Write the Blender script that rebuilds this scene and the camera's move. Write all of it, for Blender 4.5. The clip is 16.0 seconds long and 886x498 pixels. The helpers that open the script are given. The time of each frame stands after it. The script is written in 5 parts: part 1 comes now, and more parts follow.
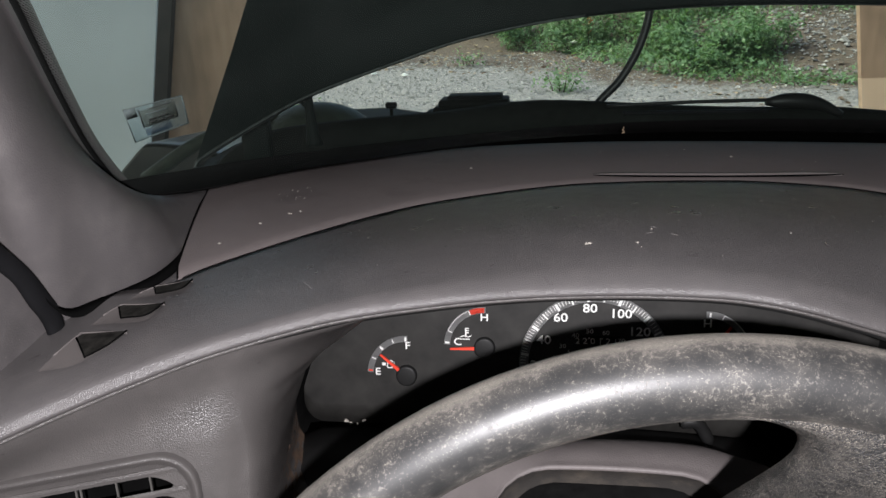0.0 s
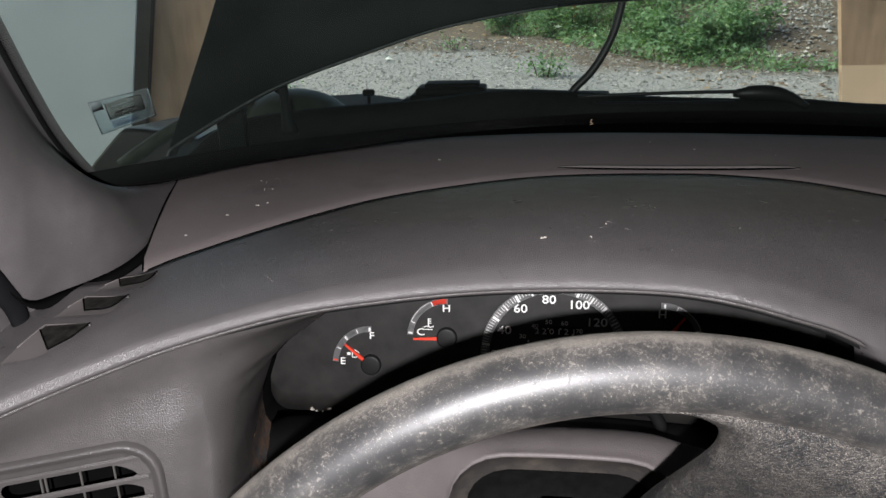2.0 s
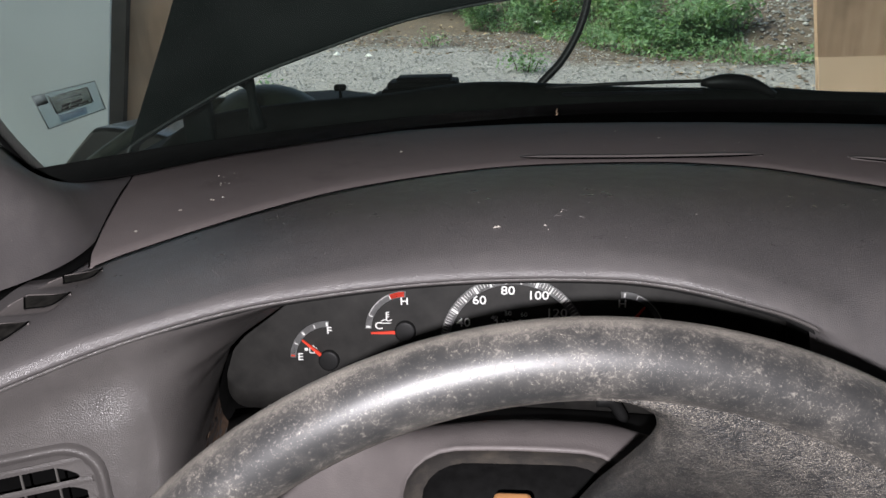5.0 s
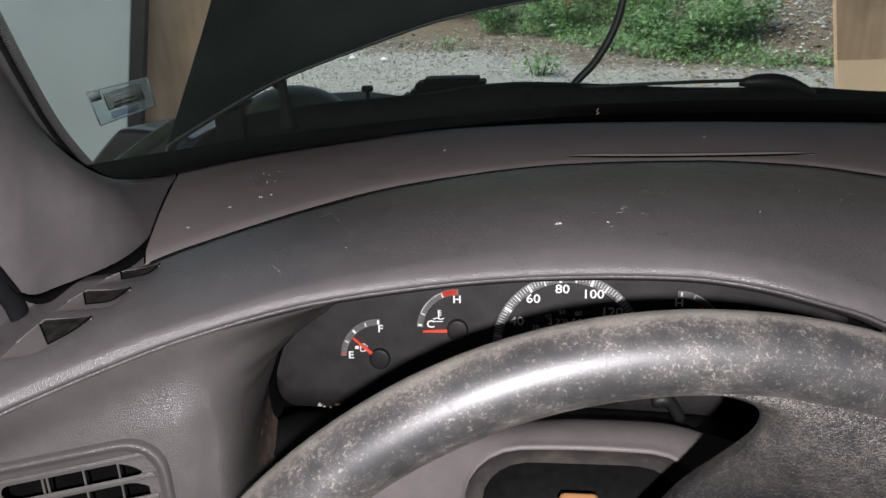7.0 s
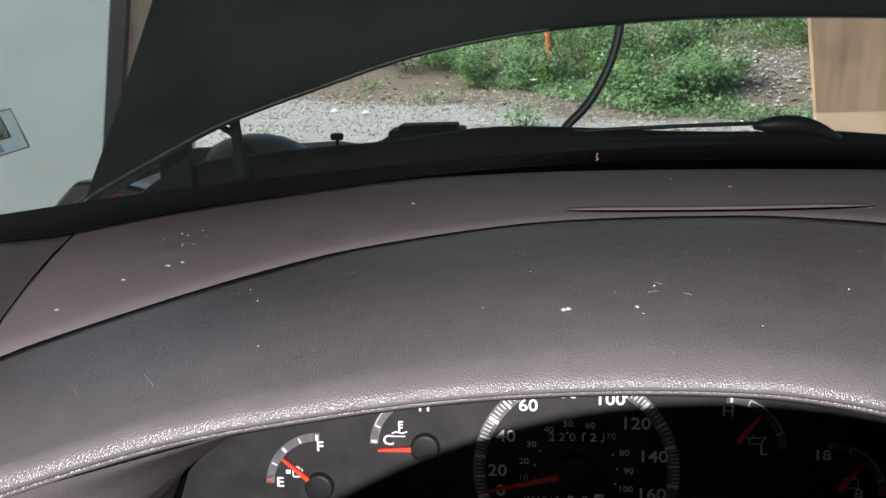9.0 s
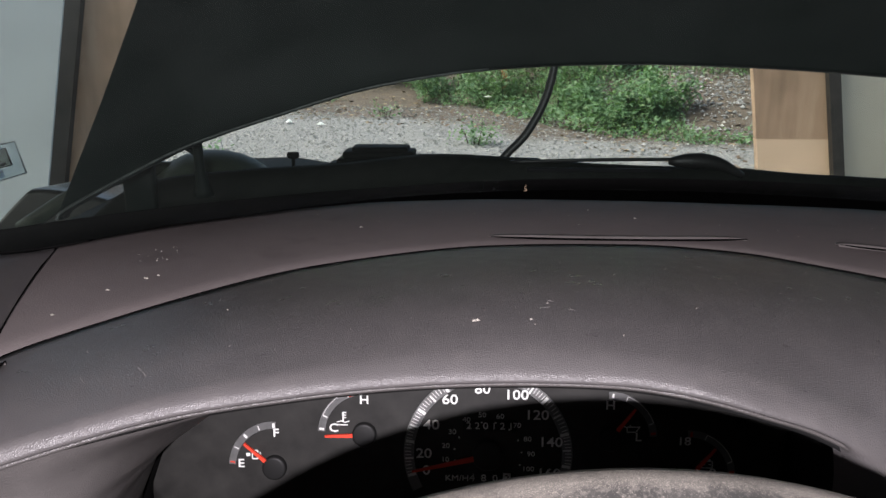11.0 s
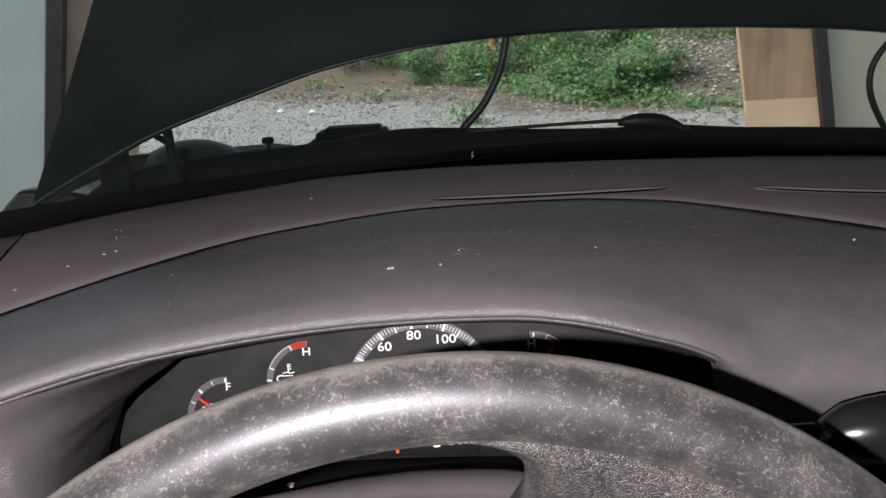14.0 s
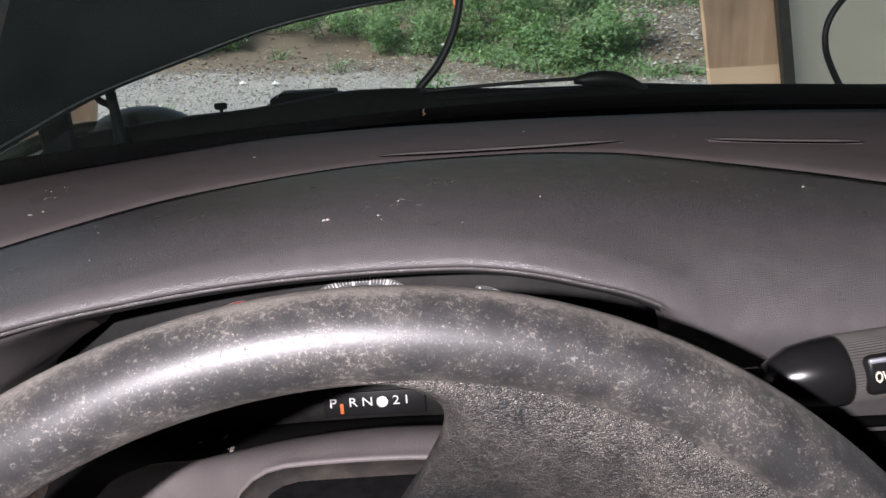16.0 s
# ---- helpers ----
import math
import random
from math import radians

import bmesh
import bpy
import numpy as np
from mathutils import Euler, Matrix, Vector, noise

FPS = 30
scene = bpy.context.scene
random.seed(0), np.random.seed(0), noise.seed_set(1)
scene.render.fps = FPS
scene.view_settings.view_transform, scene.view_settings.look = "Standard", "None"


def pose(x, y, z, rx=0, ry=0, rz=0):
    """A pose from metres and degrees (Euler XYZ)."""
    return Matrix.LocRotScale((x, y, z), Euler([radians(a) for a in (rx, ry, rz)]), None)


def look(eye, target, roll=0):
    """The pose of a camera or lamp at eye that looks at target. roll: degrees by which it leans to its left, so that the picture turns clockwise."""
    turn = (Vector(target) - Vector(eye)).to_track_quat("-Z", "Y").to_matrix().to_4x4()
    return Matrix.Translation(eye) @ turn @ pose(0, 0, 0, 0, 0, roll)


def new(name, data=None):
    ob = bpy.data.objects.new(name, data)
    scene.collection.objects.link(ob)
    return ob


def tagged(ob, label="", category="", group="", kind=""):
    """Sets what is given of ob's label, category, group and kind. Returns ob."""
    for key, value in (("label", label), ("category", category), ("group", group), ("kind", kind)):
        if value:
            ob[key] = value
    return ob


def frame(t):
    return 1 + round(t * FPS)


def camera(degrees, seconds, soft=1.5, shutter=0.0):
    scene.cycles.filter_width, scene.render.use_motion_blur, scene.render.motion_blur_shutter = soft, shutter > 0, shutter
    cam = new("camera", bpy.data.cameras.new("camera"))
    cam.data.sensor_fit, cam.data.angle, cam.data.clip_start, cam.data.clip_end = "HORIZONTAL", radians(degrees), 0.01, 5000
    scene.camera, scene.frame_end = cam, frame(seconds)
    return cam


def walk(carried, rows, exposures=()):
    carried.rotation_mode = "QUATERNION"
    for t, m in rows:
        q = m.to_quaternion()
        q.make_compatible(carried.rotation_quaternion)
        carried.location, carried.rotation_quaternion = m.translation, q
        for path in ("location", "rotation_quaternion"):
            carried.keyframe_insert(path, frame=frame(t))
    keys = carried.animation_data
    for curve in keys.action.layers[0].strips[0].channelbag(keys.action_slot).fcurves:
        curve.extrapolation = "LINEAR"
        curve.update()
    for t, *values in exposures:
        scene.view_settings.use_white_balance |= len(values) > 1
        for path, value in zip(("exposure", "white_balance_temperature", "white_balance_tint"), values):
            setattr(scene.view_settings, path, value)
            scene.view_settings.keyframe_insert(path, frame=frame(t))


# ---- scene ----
from mathutils.bvhtree import BVHTree
cam = camera(60.4, 16.0)
PATH = [
    (0, (0.065, -0.006, 1.643), (-0.218, 1.865, 0.994), -2.3),
    (0.5, (0.067, -0.016, 1.65), (-0.239, 1.844, 0.982), -2.0),
    (1, (0.072, -0.016, 1.644), (-0.228, 1.841, 0.965), -2.0),
    (1.5, (0.082, -0.016, 1.648), (-0.194, 1.842, 0.96), -2.0),
    (2, (0.081, -0.012, 1.651), (-0.162, 1.85, 0.962), -1.8),
    (2.5, (0.093, -0.007, 1.655), (-0.135, 1.856, 0.963), -1.5),
    (3, (0.083, -0.009, 1.65), (-0.142, 1.852, 0.954), -1.3),
    (3.5, (0.092, -0.005, 1.643), (-0.125, 1.855, 0.939), -1.4),
    (4, (0.1, -0.003, 1.642), (-0.109, 1.858, 0.94), -1.8),
    (6.3, (0.079, -0.003, 1.647), (-0.126, 1.863, 0.959), -2.5),
    (6.5, (0.071, -0.008, 1.645), (-0.141, 1.859, 0.958), -2.4),
    (7, (0.071, -0.003, 1.64), (-0.164, 1.86, 0.952), -2.4),
    (7.5, (0.071, -0.007, 1.64), (-0.167, 1.859, 0.962), -2.4),
    (8, (0.07, 0.002, 1.639), (-0.153, 1.883, 0.997), -2.3),
    (8.5, (0.086, 0.07, 1.627), (-0.123, 1.968, 1.031), -2.3),
    (9, (0.066, 0.126, 1.611), (-0.124, 2.037, 1.051), -2.2),
    (9.2, (0.066, 0.134, 1.614), (-0.106, 2.054, 1.08), -2.0),
    (11.3, (0.082, 0.014, 1.638), (0.027, 1.941, 1.109), -0.2),
    (11.5, (0.069, -0.006, 1.629), (0.023, 1.917, 1.082), -0.6),
    (12, (0.078, -0.006, 1.633), (0.033, 1.914, 1.073), -1.0),
    (12.5, (0.1, -0.003, 1.639), (0.043, 1.917, 1.081), -1.5),
    (13, (0.106, 0.009, 1.635), (0.042, 1.927, 1.07), -2.2),
    (13.5, (0.123, 0.013, 1.632), (0.051, 1.928, 1.058), -2.9),
    (14, (0.129, 0.013, 1.632), (0.055, 1.927, 1.056), -3.4),
    (14.5, (0.131, 0.013, 1.633), (0.088, 1.927, 1.054), -3.6),
    (15, (0.154, 0.007, 1.628), (0.145, 1.914, 1.025), -3.7),
    (15.5, (0.151, 0.016, 1.618), (0.157, 1.913, 0.986), -3.8),
    (16, (0.144, 0.025, 1.615), (0.147, 1.917, 0.966), -3.6),
]
walk(cam, [(t, look(eye, target, roll)) for t, eye, target, roll in PATH], exposures=[(0, 1.14, 6500, 9), (2.5, 1.16, 6500, 9), (4.0, 1.21, 6500, 10), (7.5, 1.22, 6500, 11), (8.0, 1.26, 6500, 11), (8.5, 1.51, 6500, 12), (9.0, 1.76, 6500, 14), (9.2, 1.76, 6500, 14), (11.3, 1.34, 6500, 16), (12.5, 1.32, 6500, 15), (13.5, 1.31, 6500, 15), (14.5, 1.20, 6500, 16), (16, 1.35, 6500, 17)])

# ---------- light ----------
world = bpy.data.worlds.new("sky")
scene.world = world
world.use_nodes = True
wn = world.node_tree.nodes
sky = wn.new("ShaderNodeTexSky")
sky.sky_type = "NISHITA"
sky.sun_disc = False
sky.sun_elevation, sky.sun_rotation = radians(52), radians(-104)
sky.dust_density, sky.ozone_density = 6.0, 0.3
wn["Background"].inputs[1].default_value = 0.11
world.node_tree.links.new(sky.outputs[0], wn["Background"].inputs[0])

sun_data = bpy.data.lights.new("sun", "SUN")
sun_data.energy, sun_data.angle, sun_data.color = 0.85, radians(20), (1.0, 0.96, 0.90)
sun = new("sun", sun_data)
sun.matrix_world = look((0, 0, 0), (0.60, -0.02, -0.79))

# the hand torch beside the lens
torch_data = bpy.data.lights.new("torch", "SPOT")
torch_data.energy, torch_data.shadow_soft_size = 9.5, 0.003
torch_data.spot_size, torch_data.spot_blend = radians(150), 0.6
torch_data.color = (1.0, 0.965, 1.0)
torch = new("torch", torch_data)
torch.matrix_world = look((0.078, -0.076, 1.6635), (0.10, 0.60, 1.42))


# ---------- materials ----------
def material(name):
    m = bpy.data.materials.new(name)
    m.use_nodes = True
    nt = m.node_tree
    return m, nt, nt.nodes["Principled BSDF"]


def node(nt, kind, **vals):
    n = nt.nodes.new(kind)
    for k, v in vals.items():
        n.inputs[k].default_value = v
    return n


def coords(nt, scale=(1, 1, 1)):
    tc = nt.nodes.new("ShaderNodeTexCoord")
    mp = nt.nodes.new("ShaderNodeMapping")
    mp.inputs["Scale"].default_value = scale
    nt.links.new(tc.outputs["Object"], mp.inputs[0])
    return mp.outputs[0]


def noise_tex(nt, vec, scale, detail=4, rough=0.55):
    n = node(nt, "ShaderNodeTexNoise", Scale=scale, Detail=detail, Roughness=rough)
    nt.links.new(vec, n.inputs["Vector"])
    return n.outputs[0]


def ramp(nt, fac, stops):
    r = nt.nodes.new("ShaderNodeValToRGB")
    r.color_ramp.elements[0].position, r.color_ramp.elements[1].position = stops[0][0], stops[-1][0]
    for i, (p, c) in enumerate(stops):
        if 0 < i < len(stops) - 1:
            r.color_ramp.elements.new(p)
    for e, (p, c) in zip(r.color_ramp.elements, stops):
        e.position = p
        e.color = (*c, 1) if isinstance(c, tuple) else (c, c, c, 1)
    nt.links.new(fac, r.inputs[0])
    return r.outputs[0]


def mix(nt, fac, a, b, blend="MIX"):
    n = nt.nodes.new("ShaderNodeMix")
    n.data_type, n.blend_type = "RGBA", blend
    for sock, v in ((n.inputs[0], fac), (n.inputs[6], a), (n.inputs[7], b)):
        if isinstance(v, bpy.types.NodeSocket):
            nt.links.new(v, sock)
        elif isinstance(v, tuple):
            sock.default_value = (*v, 1)
        else:
            sock.default_value = v
    return n.outputs[2]


def bump(nt, bsdf, height, strength, dist, chain=None):
    b = node(nt, "ShaderNodeBump", Strength=strength, Distance=dist)
    nt.links.new(height, b.inputs["Height"])
    if chain is not None:
        nt.links.new(chain, b.inputs["Normal"])
    nt.links.new(b.outputs[0], bsdf.inputs["Normal"])
    return b.outputs[0]


def vinyl(name, colour, rough=0.55, grain=900.0, depth=0.00012, dust=0.10, dust_colour=(0.30, 0.27, 0.25), spec=0.4):
    """Grained vinyl or moulded plastic with worn, dusty patches and pale specks."""
    m, nt, b = material(name)
    v = coords(nt)
    big = noise_tex(nt, v, 9, 5, 0.6)
    mid = noise_tex(nt, v, 70, 5, 0.65)
    tone = ramp(nt, big, [(0.3, tuple(c * 0.91 for c in colour)), (0.7, tuple(min(1, c * 1.09) for c in colour))])
    smudge = ramp(nt, noise_tex(nt, v, 24, 3, 0.5), [(0.60, 1.0), (0.74, 0.84)])
    tone = mix(nt, 1.0, tone, smudge, "MULTIPLY")
    dirt = ramp(nt, mid, [(0.45, 0.0), (0.85, 1.0)])
    fac = node(nt, "ShaderNodeMath")
    fac.operation = "MULTIPLY"
    nt.links.new(dirt, fac.inputs[0])
    fac.inputs[1].default_value = dust
    col = mix(nt, fac.outputs[0], tone, dust_colour)
    specks = noise_tex(nt, v, 420, 2, 0.5)
    sp = ramp(nt, specks, [(0.785, 0.0), (0.82, 1.0)])
    fac2 = node(nt, "ShaderNodeMath")
    fac2.operation = "MULTIPLY"
    nt.links.new(sp, fac2.inputs[0])
    fac2.inputs[1].default_value = 0.5
    col = mix(nt, fac2.outputs[0], col, (0.42, 0.38, 0.34))
    nt.links.new(col, b.inputs["Base Color"])
    r = ramp(nt, mid, [(0.3, rough - 0.07), (0.8, rough + 0.12)])
    nt.links.new(r, b.inputs["Roughness"])
    b.inputs["Specular IOR Level"].default_value = spec
    vo = node(nt, "ShaderNodeTexVoronoi", Scale=grain)
    nt.links.new(v, vo.inputs["Vector"])
    bump(nt, b, vo.outputs["Distance"], 0.6, depth)
    return m


def plain(name, colour, rough=0.5, metal=0.0, var=0.15, scale=60.0, bump_d=0.0, spec=0.5):
    m, nt, b = material(name)
    v = coords(nt)
    n = noise_tex(nt, v, scale, 4, 0.6)
    c = ramp(nt, n, [(0.3, tuple(x * (1 - var) for x in colour)), (0.7, tuple(min(1, x * (1 + var)) for x in colour))])
    nt.links.new(c, b.inputs["Base Color"])
    b.inputs["Roughness"].default_value = rough
    b.inputs["Metallic"].default_value = metal
    b.inputs["Specular IOR Level"].default_value = spec
    if bump_d:
        bump(nt, b, n, 0.5, bump_d)
    return m


M_PAD = vinyl("pad_vinyl", (0.101, 0.0945, 0.0945), 0.33, 1550, 0.00030, 0.12)
M_TRIM = vinyl("mauve_trim", (0.164, 0.141, 0.138), 0.72, 1000, 0.0002, 0.16, spec=0.15)
M_BEZEL = vinyl("bezel_plastic", (0.079, 0.073, 0.071), 0.34, 1500, 0.0003, 0.08)
M_SHROUD = vinyl("shroud_plastic", (0.135, 0.120, 0.118), 0.55, 1000, 0.0002, 0.14)
M_PILLAR = vinyl("pillar_plastic", (0.098, 0.090, 0.091), 0.48, 900, 0.00018, 0.12)
M_BLACK = plain("black_plastic", (0.011, 0.011, 0.011), 0.5, spec=0.3)
M_RUBBER = plain("black_rubber", (0.008, 0.008, 0.009), 0.8, bump_d=0.0005, spec=0.12)
M_SEAM = plain("seam_gap", (0.004, 0.004, 0.004), 0.95, spec=0.02)


def wheel_material(name, wrinkles, film_colour):
    """Black moulded grip under a thin grey film, with tan dust grains; the wear attribute says where the dirt cakes."""
    m, nt, b = material(name)
    v = coords(nt)
    mid = noise_tex(nt, v, 95, 6, 0.66)
    big = noise_tex(nt, v, 30, 4, 0.6)
    grit = noise_tex(nt, v, 3400, 2, 0.6)
    wear = nt.nodes.new("ShaderNodeAttribute")
    wear.attribute_name = "wear"

    def add(a, ka, c):
        n = nt.nodes.new("ShaderNodeMath")
        n.operation = "MULTIPLY_ADD"
        nt.links.new(a, n.inputs[0])
        n.inputs[1].default_value = ka
        if isinstance(c, float):
            n.inputs[2].default_value = c
        else:
            nt.links.new(c, n.inputs[2])
        return n.outputs[0]

    cloud = add(mid, 0.75, add(big, 0.45, add(wear.outputs["Fac"], 0.60, -0.60)))
    film = ramp(nt, cloud, [(0.05, 0.10), (0.34, 0.34), (0.80, 1.0)] if wrinkles else [(0.05, 0.05), (0.34, 0.20), (0.80, 0.75)])
    col = mix(nt, film, (0.010, 0.011, 0.012), film_colour)
    chips = noise_tex(nt, v, 680, 5, 0.68)
    crust = ramp(nt, add(chips, 1.0, add(cloud, 0.36, 0.0)), [(0.62, 0.0), (0.66, 0.42), (0.76, 0.70)])
    # Darker dirt tones on the pad stand for weaker torch light there.
    crust_colour = (0.052, 0.048, 0.044) if wrinkles else (0.118, 0.108, 0.095)
    col = mix(nt, crust, col, crust_colour)
    grains = ramp(nt, add(grit, 1.0, add(cloud, 0.24, 0.0)), [(0.665, 0.0), (0.715, 0.95)] if wrinkles else [(0.685, 0.0), (0.735, 0.95)])
    col = mix(nt, grains, col, (0.19, 0.172, 0.147) if wrinkles else (0.235, 0.213, 0.183))
    nt.links.new(col, b.inputs["Base Color"])
    nt.links.new(ramp(nt, film, [(0.0, 0.42), (0.5, 0.56), (1.0, 0.9)]), b.inputs["Roughness"])
    b.inputs["Specular IOR Level"].default_value = 0.17 if wrinkles else 0.5
    first = bump(nt, b, grit, 0.16, 0.0003)
    first = bump(nt, b, crust, 0.30, 0.00025, first)
    if wrinkles:
        sq = coords(nt, (1.0, 2.0, 2.0))
        vo = node(nt, "ShaderNodeTexVoronoi", Scale=330.0)
        vo.feature = "DISTANCE_TO_EDGE"
        warp = node(nt, "ShaderNodeTexNoise", Scale=70.0, Detail=2.0)
        nt.links.new(sq, warp.inputs["Vector"])
        nt.links.new(mix(nt, 0.05, sq, warp.outputs[1]), vo.inputs["Vector"])
        bump(nt, b, ramp(nt, vo.outputs["Distance"], [(0.0, 0.0), (0.22, 1.0)]), 0.6, 0.0006, first)
    return m


M_GRIP = wheel_material("dusty_grip", False, (0.185, 0.169, 0.150))
M_AIRBAG = wheel_material("dusty_leather_grain", True, (0.038, 0.0365, 0.0355))


def glass_material(name, tint=(1, 1, 1), gloss=0.05, film=0.0):
    """Thin pane: clear, a little gloss, and a film of dust."""
    m = bpy.data.materials.new(name)
    m.use_nodes = True
    nt = m.node_tree
    nt.nodes.clear()
    out = nt.nodes.new("ShaderNodeOutputMaterial")
    tr = nt.nodes.new("ShaderNodeBsdfTransparent")
    tr.inputs[0].default_value = (*tint, 1)
    gl = nt.nodes.new("ShaderNodeBsdfGlossy")
    gl.inputs["Roughness"].default_value = 0.03
    mx = nt.nodes.new("ShaderNodeMixShader")
    mx.inputs[0].default_value = gloss
    nt.links.new(tr.outputs[0], mx.inputs[1])
    nt.links.new(gl.outputs[0], mx.inputs[2])
    df = nt.nodes.new("ShaderNodeBsdfDiffuse")
    df.inputs[0].default_value = (0.62, 0.68, 0.66, 1)
    m2 = nt.nodes.new("ShaderNodeMixShader")
    v = coords(nt)
    n = noise_tex(nt, v, 14, 5, 0.6)
    sp = ramp(nt, noise_tex(nt, v, 240, 2, 0.5), [(0.77, 0.0), (0.80, 1.0)])
    base = ramp(nt, n, [(0.3, film * 0.6), (0.7, film * 1.4)])
    nt.links.new(mix(nt, film * 8, base, sp, "ADD"), m2.inputs[0])
    nt.links.new(mx.outputs[0], m2.inputs[1])
    nt.links.new(df.outputs[0], m2.inputs[2])
    nt.links.new(m2.outputs[0], out.inputs[0])
    return m


M_GLASS = glass_material("windscreen_glass", (0.85, 0.93, 0.895), 0.015, 0.0085)


# ---------- mesh helpers ----------
def thing(name, label, category, group="", kind=""):
    return tagged(new(name), label, category, group, kind)


def finish(ob, mat, smooth=True):
    if mat:
        ob.data.materials.append(mat)
    if smooth:
        for p in ob.data.polygons:
            p.use_smooth = True
    return ob


def part(name, bm, mat, parent=None, label="", smooth=True):
    me = bpy.data.meshes.new(name)
    bmesh.ops.recalc_face_normals(bm, faces=bm.faces)
    bm.to_mesh(me)
    bm.free()
    ob = new(name, me)
    ob.parent = parent
    if label:
        tagged(ob, label)
    return finish(ob, mat, smooth)


def grid(rows, thick=0.0, closed=False):
    """A sheet through rows of points; with thick it gets a back, offset along its normals."""
    bm = bmesh.new()
    vs = [[bm.verts.new(p) for p in r] for r in rows]
    for i in range(len(vs) - 1):
        n = len(vs[i])
        for j in range(n if closed else n - 1):
            k = (j + 1) % n
            bm.faces.new((vs[i][j], vs[i][k], vs[i + 1][k], vs[i + 1][j]))
    if thick:
        bmesh.ops.recalc_face_normals(bm, faces=bm.faces)
        bmesh.ops.solidify(bm, geom=bm.faces[:], thickness=thick)
    return bm


def box(size, at=(0, 0, 0), bevel=0.0, rot=None, seg=2):
    bm = bmesh.new()
    bmesh.ops.create_cube(bm, size=1)
    bmesh.ops.scale(bm, vec=size, verts=bm.verts)
    if bevel:
        bmesh.ops.bevel(bm, geom=bm.edges[:] + bm.verts[:], offset=bevel, segments=seg, profile=0.5, affect="EDGES")
    m = Matrix.Translation(at) @ (rot if rot else Matrix())
    bmesh.ops.transform(bm, matrix=m, verts=bm.verts)
    return bm


def join(*bms):
    out = bmesh.new()
    for b in bms:
        me = bpy.data.meshes.new("tmp")
        b.to_mesh(me)
        b.free()
        out.from_mesh(me)
        bpy.data.meshes.remove(me)
    return out


def tube(points, radius, seg=10, caps=True):
    """A round bar along a polyline; radius may be a list."""
    pts = [Vector(p) for p in points]
    rs = radius if isinstance(radius, (list, tuple)) else [radius] * len(pts)
    rows = []
    up = Vector((0.13, 0.21, 0.97))
    for i, p in enumerate(pts):
        d = (pts[min(i + 1, len(pts) - 1)] - pts[max(i - 1, 0)]).normalized()
        a = d.cross(up).normalized()
        b = d.cross(a)
        rows.append([p + rs[i] * (math.cos(t) * a + math.sin(t) * b) for t in [2 * math.pi * k / seg for k in range(seg)]])
    bm = grid(rows, closed=True)
    if caps:
        bm.verts.ensure_lookup_table()
        n = len(bm.verts)
        bm.faces.new([bm.verts[k] for k in range(seg)])
        bm.faces.new([bm.verts[n - seg + k] for k in range(seg)])
    return bm


def spline(pts, n):
    """n points on a Catmull-Rom curve through pts."""
    p = [Vector(q) for q in pts]
    p = [2 * p[0] - p[1]] + p + [2 * p[-1] - p[-2]]
    out = []
    segs = len(p) - 3
    for k in range(n):
        s = k / (n - 1) * segs
        i = min(int(s), segs - 1)
        t = s - i
        a, b, c, d = p[i:i + 4]
        out.append(0.5 * ((2 * b) + (c - a) * t + (2 * a - 5 * b + 4 * c - d) * t * t + (3 * b - a - 3 * c + d) * t ** 3))
    return out


def lerp(a, b, t):
    return a + (b - a) * t


def interp(x, xs, ys):
    return float(np.interp(x, xs, ys))


def smooth(t):
    t = max(0.0, min(1.0, t))
    return t * t * (3 - 2 * t)


# ---------- dashboard ----------
# lip: the front edge of the padded hood; seam: joint between pad and upper trim; base: foot of the windscreen
LIP = [(-0.46, 0.02, 1.37), (-0.38, 0.11, 1.395), (-0.30, 0.18, 1.420), (-0.23, 0.238, 1.441), (-0.178, 0.276, 1.456), (-0.135, 0.301, 1.468), (-0.10, 0.319, 1.476),
       (-0.05, 0.338, 1.4845), (0.0, 0.350, 1.489), (0.05, 0.360, 1.491), (0.10, 0.366, 1.491), (0.145, 0.365, 1.491), (0.170, 0.361, 1.490),
       (0.192, 0.357, 1.487), (0.212, 0.355, 1.482), (0.235, 0.354, 1.475), (0.260, 0.353, 1.462), (0.272, 0.353, 1.450), (0.30, 0.352, 1.4455), (0.42, 0.350, 1.440), (0.62, 0.35, 1.43), (0.95, 0.35, 1.43)]
SEAM = [(-0.46, 0.25, 1.43), (-0.38, 0.32, 1.440), (-0.31, 0.36, 1.455), (-0.25, 0.380, 1.468), (-0.205, 0.387, 1.476), (-0.168, 0.396, 1.479), (-0.145, 0.424, 1.482),
        (-0.095, 0.480, 1.486), (-0.04, 0.530, 1.489), (0.02, 0.566, 1.490), (0.075, 0.591, 1.490), (0.12, 0.600, 1.490), (0.16, 0.603, 1.490),
        (0.19, 0.603, 1.490), (0.215, 0.602, 1.490), (0.245, 0.597, 1.4895), (0.285, 0.583, 1.489), (0.325, 0.560, 1.487), (0.36, 0.533, 1.486), (0.395, 0.503, 1.485), (0.435, 0.468, 1.483), (0.52, 0.415, 1.478), (0.66, 0.39, 1.474), (0.95, 0.385, 1.47)]
COLS = 121
lip = spline(LIP, COLS)
seam = spline(SEAM, COLS)


def base_y(x):
    d = x - 0.25
    return 0.965 - 1.1 * d * d - (2.2 if x < 0.25 else 0.4) * d ** 4


def base_z(x):
    return 1.486 - 0.062 * (base_y(x) - 0.605)


def glass_at(x, z):
    return Vector((x, base_y(x) - 1.7 * (z - base_z(x)), z))


